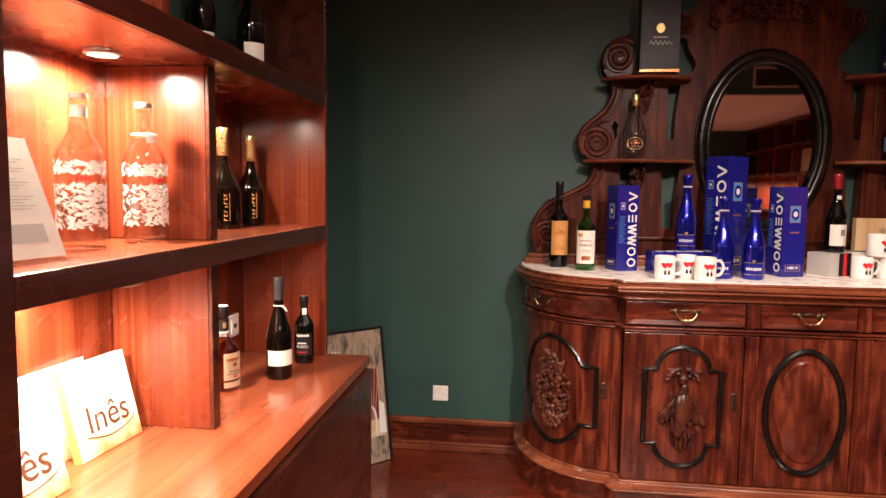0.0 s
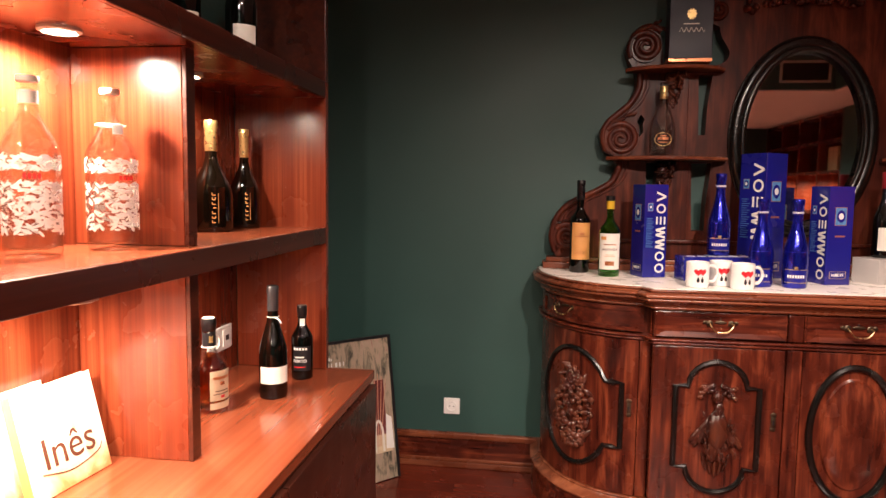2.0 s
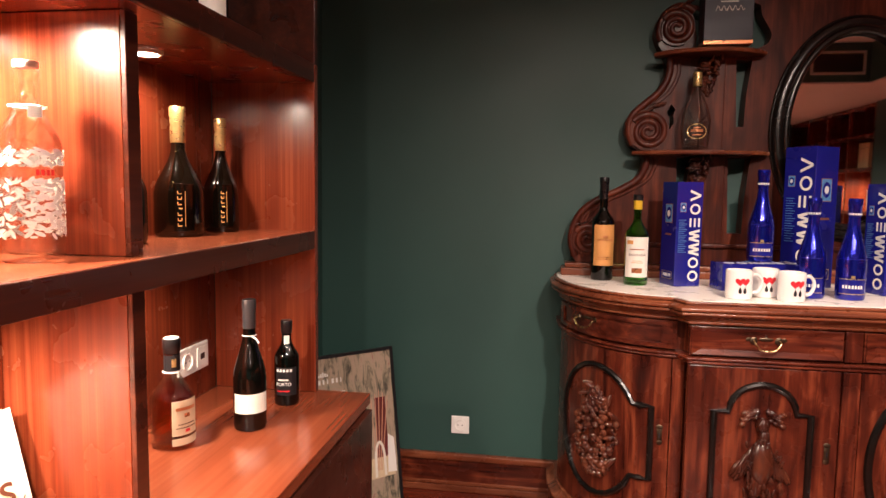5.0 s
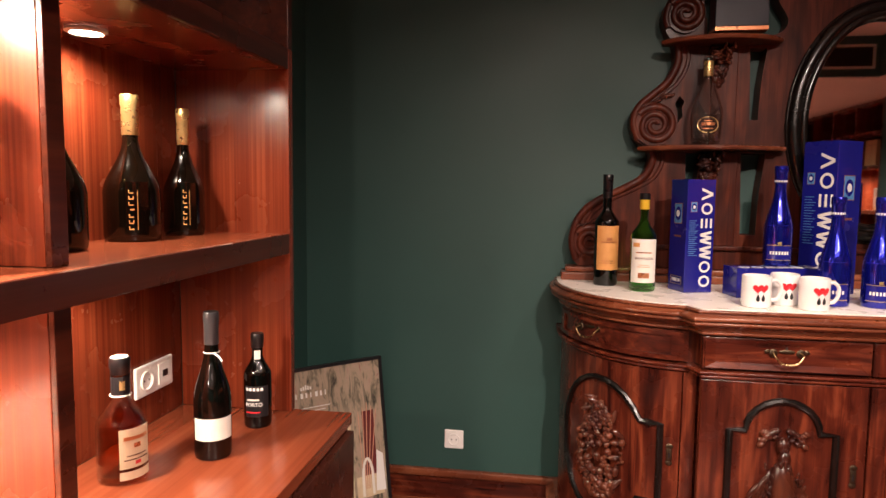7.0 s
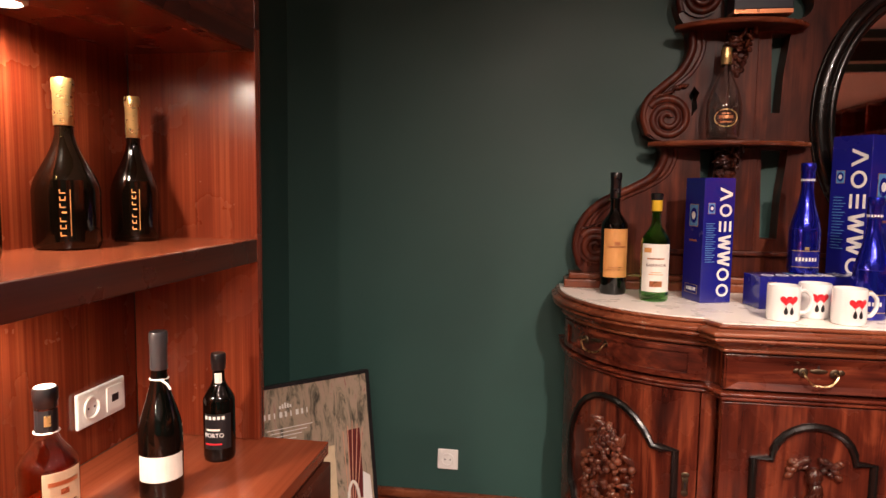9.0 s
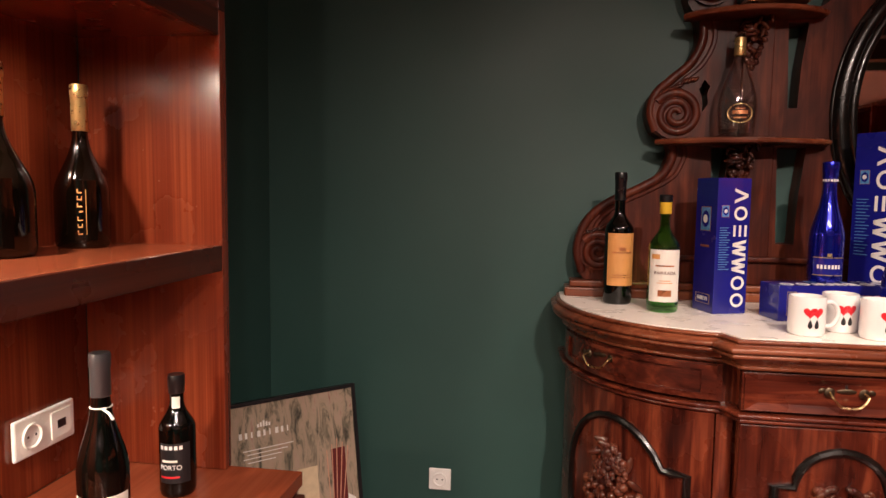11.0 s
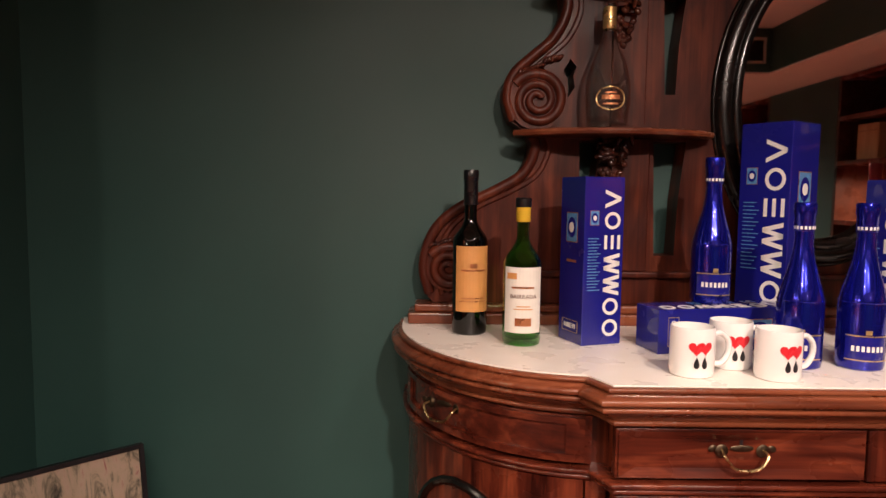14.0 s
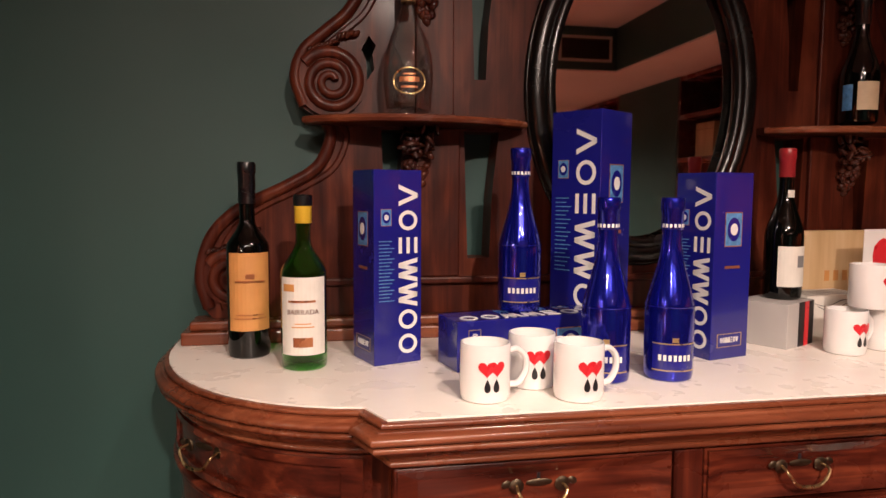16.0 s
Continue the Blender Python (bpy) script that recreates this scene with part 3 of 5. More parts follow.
def leaflet():
    o = thing("leaflet_stand", "white printed sheet in a clear acrylic leaflet stand", "sign", (-0.775, 0.965, Z_SH), 82)
    lean = pose(0, 0, 0.004, -22, 0, 0)
    part("sheet", box(-0.075, 0.075, -0.0008, 0.0008, 0.004, 0.215), PAPER, o, "white printed paper sheet", at=lean)
    b = bmesh.new()
    for i in range(14):
        w = 0.055 - 0.012 * ((i * 7) % 3) * 0.5
        z = 0.175 - i * 0.0055 - 0.008 * (i > 4) - 0.008 * (i > 8)
        box(-0.058, -0.058 + 2 * w, -0.0014, -0.0009, z, z + 0.0012, 0, b)
    part("print_lines", b, GREYCARD, o, at=lean)
    part("photo", box(-0.03, 0.05, -0.0014, -0.0009, 0.03, 0.062), GREYCARD, o, at=lean)
    part("acrylic_holder", box(-0.079, 0.079, 0.001, 0.003, 0.0, 0.218), GLASS, o, at=lean)
    part("acrylic_foot", box(-0.079, 0.079, -0.012, 0.075, 0.0, 0.003, 0.001), GLASS, o)


leaflet()


def book_material():
    m, nt, bs = material("book_cover")
    n = node(nt, "ShaderNodeTexNoise", Scale=9.0, Detail=4, Distortion=1.0)
    nt.links.new(coords(nt), n.inputs["Vector"])
    sep = nt.nodes.new("ShaderNodeSeparateXYZ")
    nt.links.new(coords(nt), sep.inputs[0])
    add = nt.nodes.new("ShaderNodeMath")
    add.operation = "MULTIPLY_ADD"
    add.inputs[1].default_value = 4.6
    nt.links.new(sep.outputs[2], add.inputs[0])
    nt.links.new(n.outputs[0], add.inputs[2])
    nt.links.new(ramp(nt, add.outputs[0], [(0.45, (0.58, 0.22, 0.08)), (0.60, (0.70, 0.50, 0.30)), (0.78, (0.78, 0.70, 0.58)), (0.95, (0.80, 0.75, 0.66))]), bs.inputs["Base Color"])
    bs.inputs["Roughness"].default_value = 0.38
    return m


BOOK = book_material()


def book(at, turn, lean, words=True, thick=0.018):
    o = thing("book", "cream and orange paperback book leaning on the lit counter", "book", at, turn, "paperback books")
    m = pose(0, 0, 0.002, lean, 0, 0)
    part("cover", box(-0.1, 0.1, 0.0, 0.0012, 0, 0.205, 0.0003), BOOK, o, at=m)
    part("back_cover", box(-0.1, 0.1, thick, thick + 0.0012, 0, 0.205, 0.0003), BOOK, o, at=m)
    part("pages", box(-0.097, 0.098, 0.0014, thick - 0.0002, 0.002, 0.203), PAPER, o, at=m)
    part("spine", box(-0.1012, -0.0985, 0.0, thick + 0.0012, 0, 0.205), ORANGE, o, at=m)
    if words:
        t = text_mesh("In\u00eas", 0.085)
        bmesh.ops.transform(t, matrix=pose(0.005, -0.0008, 0.05, 90, 0, 0), verts=t.verts[:])
        part("title", t, BROWNINK, o, "dark lettered title", at=m)
        part("flourish", tube(spline([(-0.07, -0.0006, 0.045), (0.0, -0.0006, 0.030), (0.07, -0.0006, 0.040), (0.088, -0.0006, 0.055)], 6), 0.0014, False, 5, 0.3), BROWNINK, o, at=m)
        for k in range(3):
            part("figure_print", tube(spline([(-0.03 + k * 0.028, -0.0006, 0.10), (-0.035 + k * 0.03, -0.0006, 0.12), (-0.025 + k * 0.026, -0.0006, 0.135 - k * 0.006)], 5), 0.005, False, 6, 0.05), CREAM, o, at=m)


book((-0.905, 1.365, ZC), 86, -14)
book((-0.955, 1.27, ZC), 86, -9, False, 0.022)
book((-0.868, 1.06, ZC), 86, -16)
book((-0.915, 1.05, ZC), 86, -9, False, 0.022)


def poster():
    p = thing("poster_board", "framed poster of weathered boards leaning in the room corner", "poster", (-0.764, 2.91, 0.0), 45)
    lean = pose(0, 0, 0.003, -9.2, 0, 0)
    w, h = 0.215, 0.625
    part("panel", box(-w, w, 0, 0.016, 0.0, h, 0.001), POSTER, p, "weathered plank picture", at=lean)
    b = bmesh.new()
    for a in ((-w - 0.012, -w - 0.001, 0, h + 0.012), (w + 0.001, w + 0.012, 0, h + 0.012), (-w, w, h + 0.001, h + 0.012), (-w, w, -0.001, -0.0005)):
        box(a[0], a[1], -0.004, 0.02, a[2], a[3], 0, b)
    part("frame", b, BLACK, p, "thin black frame", at=lean)
    b = bmesh.new()
    for i in range(9):
        box(-0.17 + i * 0.019, -0.160 + i * 0.019 - 0.003 * (i % 3), -0.0012, -0.0006, 0.528, 0.546, 0, b)
    for i in range(4):
        box(-0.16 + 0.012 * (i % 2), 0.0 - i * 0.02, -0.0012, -0.0006, 0.490 - i * 0.012, 0.4925 - i * 0.012, 0, b)
    for i in range(5):
        box(-0.112 + i * 0.009, -0.106 + i * 0.009, -0.0012, -0.0006, 0.556, 0.566 + 0.008 * (1 - abs(i - 2) / 2), 0, b)
    part("lettering", b, PRINT, p, at=lean)
    part("printed_box", box(0.005, 0.075, -0.001, -0.0005, 0.10, 0.40), CREAM, p, "cream carton picture", at=lean)
    part("printed_bottle", box(0.125, 0.175, -0.001, -0.0005, 0.20, 0.44), plain("maroon_print", (0.13, 0.02, 0.02), 0.4), p, at=lean)
    part("printed_cloth", box(0.085, 0.20, -0.0014, -0.0011, 0.12, 0.20), CREAM, p, at=lean)
    part("printed_jug", tube(spline([(0.112, -0.002, 0.125), (0.116, -0.002, 0.225), (0.134, -0.002, 0.262), (0.152, -0.002, 0.225), (0.155, -0.002, 0.125)], 5), 0.0055, False, 6, 0.1), PAPER, p, at=lean)
    part("printed_bag", prism([[(0.166, 0.135), (0.207, 0.130), (0.203, 0.268), (0.176, 0.288)]], lambda u, v, d: (u, -0.0015 - d, v), 0.0005), PRINT, p, "white paper bag picture", at=lean)
    for i in range(5):
        part("printed_reed", tube([(0.115 + i * 0.006, -0.0018, 0.15), (0.11 + i * 0.019, -0.0018, 0.47 - abs(i - 2) * 0.015)], 0.0018, False, 5, 0.3), plain("reed_print", (0.55, 0.30, 0.2), 0.5) if i == 0 else bpy.data.materials["reed_print"], p, at=lean)


poster()

# ---- the sideboard ----
CX, HALF = 1.06, 0.685
BY, CY = 2.61, 3.12
RX, RY = 0.385, 0.45
TOP = 0.957


def side(theta, off=0.0):
    """A point on the curved end's plan; theta in degrees from the wall to the front."""
    t = radians(theta)
    return CX - HALF + 0.02 - (RX + off) * math.cos(t), CY - (RY + off) * math.sin(t)


def plan(off, back=3.2):
    """The whole plan of the sideboard, pushed out by off."""
    left = [(side(0, off)[0], back)] + [side(i * 6, off) for i in range(16)]
    left[-1] = (CX - HALF - off, CY - RY - off)
    left += [(CX - HALF - off, CY - RY - off - 0.001), (CX - HALF - off + 0.028, BY - off)]
    return left + [(2 * CX - x, y) for x, y in reversed(left)]


def slab(off, z0, z1, inset=0.0):
    return prism([plan(off)], lambda u, v, d: (u, v, d), 0) if z1 == z0 else prism([plan(off)], lambda u, v, d: (u, v, z0 + d), z1 - z0)


def loft(profile):
    """A moulding all round the plan from (push-out, height) pairs, closed below and above."""
    b = bmesh.new()
    rings = [[b.verts.new((x, y, z)) for x, y in plan(off)] for off, z in profile]
    n = len(rings[0])
    for p, q in zip(rings, rings[1:]):
        for i in range(n):
            b.faces.new((p[i], p[(i + 1) % n], q[(i + 1) % n], q[i]))
    b.faces.new(rings[0])
    b.faces.new(rings[-1])
    return b


def bead(off, z0, z1, n=6):
    """A half-round profile between two heights."""
    r = (z1 - z0) / 2
    return [(off + r * math.cos(math.pi * (i / n - 0.5)), (z0 + z1) / 2 + r * math.sin(math.pi * (i / n - 0.5))) for i in range(n + 1)]


def curved(theta0, theta1, z0, z1, off0, off1, right=False, n=18):
    """A bent board on the curved end."""
    b = bmesh.new()
    rows = []
    for i in range(n + 1):
        th = theta0 + (theta1 - theta0) * i / n
        r = []
        for off, z in ((off0, z0), (off1, z0), (off1, z1), (off0, z1)):
            x, y = side(th, off)
            r.append(b.verts.new((2 * CX - x if right else x, y, z)))
        rows.append(r)
    for a, c in zip(rows, rows[1:]):
        for k in range(4):
            b.faces.new((a[k], a[(k + 1) % 4], c[(k + 1) % 4], c[k]))
    b.faces.new(rows[0])
    b.faces.new(rows[-1])
    return b


def pull(parent, x, y, z, turn=0):
    """A swan-neck drawer pull with its back plate."""
    m = pose(x, y, z, 0, 0, turn)
    b = bmesh.new()
    for s in (-1, 1):
        blob(b, (s * 0.036, -0.002, 0.004), (0.012, 0.003, 0.012))
        blob(b, (s * 0.052, -0.002, 0.008), (0.008, 0.0022, 0.006), (0, s * 0.5, 0))
    blob(b, (0, -0.001, 0.008), (0.022, 0.002, 0.006))
    h = part("pull_plate", b, IRON, parent, "dark bronze back plate", True, at=m)
    pts = spline([(-0.036, -0.004, 0.006), (-0.038, -0.020, 0.002), (-0.029, -0.024, -0.012), (-0.018, -0.024, -0.021), (0.0, -0.025, -0.023), (0.018, -0.024, -0.021), (0.029, -0.024, -0.012), (0.038, -0.020, 0.002), (0.036, -0.004, 0.006)], 5)
    part("pull_handle", tube(pts, 0.0026, False, 8, 1.0, lambda t: 0.75 + 0.5 * math.sin(math.pi * t)), BRASS, h, "brass swan-neck handle", True)


def key_plate(parent, x, y, z, turn=0):
    m = pose(x, y, z, 0, 0, turn)
    b = box(-0.008, 0.008, -0.002, 0.001, -0.02, 0.02, 0.002)
    blob(b, (0, -0.0005, 0.025), (0.011, 0.002, 0.009))
    blob(b, (0, -0.0005, -0.025), (0.010, 0.002, 0.009))
    e = part("key_plate", b, IRON, parent, "small bronze key plate", True, at=m)
    part("keyhole", box(-0.002, 0.002, -0.0028, -0.0021, -0.010, 0.006), BLACK, e)


def arched_path(cx, cz, hw, hh, aw, ah):
    """A cartouche: a rectangle with an arch above and below."""
    pts = []
    for i in range(13):
        a = math.pi * i / 12
        pts.append((cx + aw * math.cos(a), cz + hh + ah * math.sin(a)))
    pts += [(cx - hw, cz + hh), (cx - hw, cz - hh)]
    for i in range(13):
        a = math.pi + math.pi * i / 12
        pts.append((cx + aw * math.cos(a), cz - hh + ah * math.sin(a)))
    pts += [(cx + hw, cz - hh), (cx + hw, cz + hh)]
    return pts


def fruit_carving(seed, place, right=False):
    rnd = random.Random(seed)
    b = bmesh.new()
    for i in range(270):
        v = rnd.uniform(-1, 1)
        wid = 0.062 * math.sqrt(max(0.05, 1 - v * v)) * (0.72 + 0.35 * (v < 0.3))
        u = rnd.uniform(-1, 1) * wid
        r = rnd.choice((0.005, 0.007, 0.009, 0.012)) * rnd.uniform(0.8, 1.15)
        dep = 0.012 + 0.022 * (1 - abs(v)) * (1 - (u / 0.07) ** 2)
        p = place(u, v * 0.155, dep)
        blob(b, p, (r, r * 0.9, r * rnd.uniform(0.9, 1.2)), (0, rnd.uniform(-1, 1), 0), 2)
    for i in range(26):
        v = rnd.uniform(-1, 1)
        u = rnd.choice((-1, 1)) * 0.055 * math.sqrt(max(0.1, 1 - v * v)) + rnd.uniform(-0.01, 0.01)
        p = place(u, v * 0.16, 0.010)
        blob(b, p, (0.009, 0.006, 0.025), (0, rnd.uniform(-1.5, 1.5), 0), 2)
    return b


def bird_carving(place):
    rnd = random.Random(5)
    b = bmesh.new()
    for s in (-1, 1):
        for k in range(6):
            blob(b, place(s * (0.014 + 0.006 * k), 0.155 - 0.004 * k * k * 0.4, 0.014), (0.013, 0.010, 0.009), (0, s * 0.6, 0), 2)
        for k in range(9):
            blob(b, place(s * (0.018 + 0.0048 * k), 0.0 - 0.004 * k + rnd.uniform(-.01, .01), 0.016), (0.0085, 0.010, 0.055 - 0.003 * k), (0, -s * (0.05 + 0.06 * k), 0), 2)
    blob(b, place(0, 0.115, 0.020), (0.020, 0.018, 0.026))
    blob(b, place(0.004, 0.075, 0.022), (0.017, 0.017, 0.035))
    blob(b, place(0, 0.0, 0.024), (0.036, 0.028, 0.075), sub=3)
    blob(b, place(-0.01, -0.07, 0.018), (0.024, 0.022, 0.050))
    for k in range(90):
        blob(b, place(rnd.gauss(0, 0.02), rnd.uniform(-0.10, 0.07), 0.040 + rnd.uniform(-.008, .004)), (0.0055, 0.0045, 0.013), (0, rnd.uniform(-0.5, 0.5), 0), 1)
    for k in range(5):
        blob(b, place(-0.028 + 0.014 * k, -0.118 - 0.012 * (2 - abs(k - 2)), 0.012), (0.006, 0.008, 0.035), (0, (k - 2) * 0.15, 0), 2)
    for k in range(16):
        blob(b, place(rnd.uniform(-0.05, 0.05), rnd.uniform(0.12, 0.165), 0.013), (0.010, 0.008, 0.007), (0, rnd.uniform(-1, 1), 0), 2)
    return b


def sideboard():
    s = thing("sideboard", "antique carved walnut sideboard with white marble top and bowed ends", "sideboard", (0, 0, 0))
    part("carcass", slab(-0.022, 0.05, 0.88), WAL[2], s)
    b = slab(0.03, 0.0, 0.125)
    part("plinth", b, WAL[0], s)
    part("plinth_moulding", loft([(0.030, 0.126), *bead(0.032, 0.127, 0.141), (0.026, 0.143), (0.022, 0.147), (0.014, 0.152), (0.010, 0.158), *bead(0.006, 0.159, 0.168)]), EDGE, s, "", True)
    part("frieze_moulding", loft([*bead(0.006, 0.757, 0.767), (0.008, 0.768), *bead(0.011, 0.769, 0.779)]), WAL[0], s, "", True)
    part("top_edge", loft([(0.010, 0.881), *bead(0.010, 0.882, 0.892), (0.013, 0.893), (0.016, 0.899), (0.024, 0.906), (0.035, 0.911), *bead(0.036, 0.912, 0.922), (0.033, 0.923), *bead(0.038, 0.924, 0.938), (0.036, 0.939), (0.033, 0.943), *bead(0.024, 0.944, 0.9535)]), EDGE, s, "glossy reeded walnut top edge", True)
    part("marble_top", slab(0.019, 0.9540, TOP), MARBLE, s, "white veined marble slab")
    # doors and drawers of the straight front
    doors = [(CX - 0.665, CX - 0.225), (CX - 0.17, CX + 0.17), (CX + 0.225, CX + 0.665)]
    for k, (x0, x1) in enumerate(doors):
        c = (x0 + x1) / 2
        d = part("door", box(x0, x1, BY - 0.004, BY + 0.025, 0.172, 0.754, 0.003), WAL[2], s)
        if k == 1:
            ring = [(c + 0.138 * math.cos(i * math.pi / 24), BY - 0.008, 0.47 + 0.235 * math.sin(i * math.pi / 24)) for i in range(48)]
            part("oval_moulding", tube(ring, 0.0125, True, 8, 0.9), EBONY, d, "black oval moulding", True)
            dome = lathe([(0, 0.018), (0.55, 0.0165), (0.8, 0.013), (0.93, 0.006), (0.96, 0.007), (1.0, 0.0)], 48)
            bmesh.ops.transform(dome, matrix=Matrix.Translation((c, BY - 0.004, 0.47)) @ Matrix.Diagonal((0.105, 1, 0.198, 1)) @ pose(0, 0, 0, 90, 0, 0), verts=dome.verts[:])
            part("oval_panel", dome, WAL[2], d, "raised oval panel", True)
        else:
            path = arched_path(c, 0.47, 0.14, 0.145, 0.098, 0.088)
            part("panel_moulding", tube([(u, BY - 0.008, v) for u, v in path], 0.0105, True, 8, 0.9), EBONY, d, "black shaped moulding", True)
            part("panel", prism([path], lambda u, v, dd: (u, BY - 0.0042 - dd, v), 0.002), WAL[2], d)
            part("carving", bird_carving(lambda u, v, q, c=c: (c + 1.3 * u, BY - 0.004 - q * 0.8, 0.465 + v)), CARVE, d, "carved hanging game bird", True)
            key_plate(d, x1 - 0.03, BY - 0.0045, 0.50)
        dr = part("drawer", box(x0, x1, BY - 0.003, BY + 0.02, 0.785, 0.876, 0.002), WAL[0], s)
        fr = bmesh.new()
        o, i_ = [(x0 + 0.005, 0.789), (x1 - 0.005, 0.789), (x1 - 0.005, 0.872), (x0 + 0.005, 0.872)], [(x0 + 0.035, 0.806), (x1 - 0.035, 0.806), (x1 - 0.035, 0.858), (x0 + 0.035, 0.858)]
        ov = [fr.verts.new((u, BY - 0.0085, v)) for u, v in o]
        iv = [fr.verts.new((u, BY - 0.0035, v)) for u, v in i_]
        bv = [fr.verts.new((u, BY - 0.0032, v)) for u, v in o]
        for q in range(4):
            fr.faces.new((ov[q], ov[(q + 1) % 4], iv[(q + 1) % 4], iv[q]))
            fr.faces.new((ov[q], bv[q], bv[(q + 1) % 4], ov[(q + 1) % 4]))
        part("drawer_bevel", fr, WAL[0], dr)
        pull(dr, c, BY - 0.006, 0.835)
        part("keyhole", box(c - 0.0025, c + 0.0025, BY - 0.0045, BY - 0.0031, 0.848, 0.857), BLACK, dr)
    for x in (CX - 0.1975, CX + 0.1975):
        part("pilaster", box(x - 0.025, x + 0.025, BY - 0.008, BY + 0.02, 0.172, 0.755, 0.003), WAL[2], s)
        part("pilaster_block", box(x - 0.025, x + 0.025, BY - 0.006, BY + 0.02, 0.784, 0.877, 0.003), WAL[2], s)
    # bowed ends
    for right in (False, True):
        d = part("door", curved(10, 84, 0.172, 0.754, -0.03, 0.003, right), WAL[2], s, "bowed door", True)
        rim = []
        for i in range(25):
            a = math.radians(33 + (327 - 33) * i / 24)
            rim.append((47 + 24 * math.cos(a), 0.468 + 0.225 * math.sin(a)))
        path = [(76, 0.59), *rim, (76, 0.346)]
        fine = []
        for (a0, z0), (a1, z1) in zip(path, path[1:] + path[:1]):
            n = max(1, int(abs(a1 - a0) / 3))
            fine += [(a0 + (a1 - a0) * q / n, z0 + (z1 - z0) * q / n) for q in range(n)]

        def on(th, z, off, right=right):
            x, y = side(th, off)
            return (2 * CX - x if right else x), y, z
        part("panel_moulding", tube([on(t, z, 0.006) for t, z in fine], 0.0105, True, 8, 0.9), EBONY, d, "black shaped moulding", True)
        part("carving", fruit_carving(11 + right, lambda u, v, q, on=on: on(48 + u * 190, 0.465 + v, q)), CARVE, d, "carved fruit cluster", True)
        x, y, z = on(80, 0.50, 0.004)
        key_plate(d, x, y, z, 8 if right else -8)
        dr = part("drawer", curved(10, 86, 0.785, 0.876, -0.03, 0.002, right), WAL[0], s, "bowed drawer", True)
        b = bmesh.new()
        join(b, curved(12, 84, 0.789, 0.803, 0.0025, 0.010, right))
        join(b, curved(12, 84, 0.860, 0.872, 0.0025, 0.010, right))
        join(b, curved(12, 17, 0.8035, 0.8595, 0.0025, 0.009, right, 3))
        join(b, curved(79, 84, 0.8035, 0.8595, 0.0025, 0.009, right, 3))
        part("drawer_bevel", b, WAL[0], dr)
        x, y, z = on(40, 0.838, 0.006)
        pull(dr, x, y, z, 40 if right else -40)
        part("corner_stile", curved(84.5, 90, 0.172, 0.754, -0.03, 0.006, right, 3), WAL[2], s)
    return s


sideboard()

# ---- the mirror back standing on the sideboard ----
EY, MX, MZ = 3.15, 1.04, 1.517


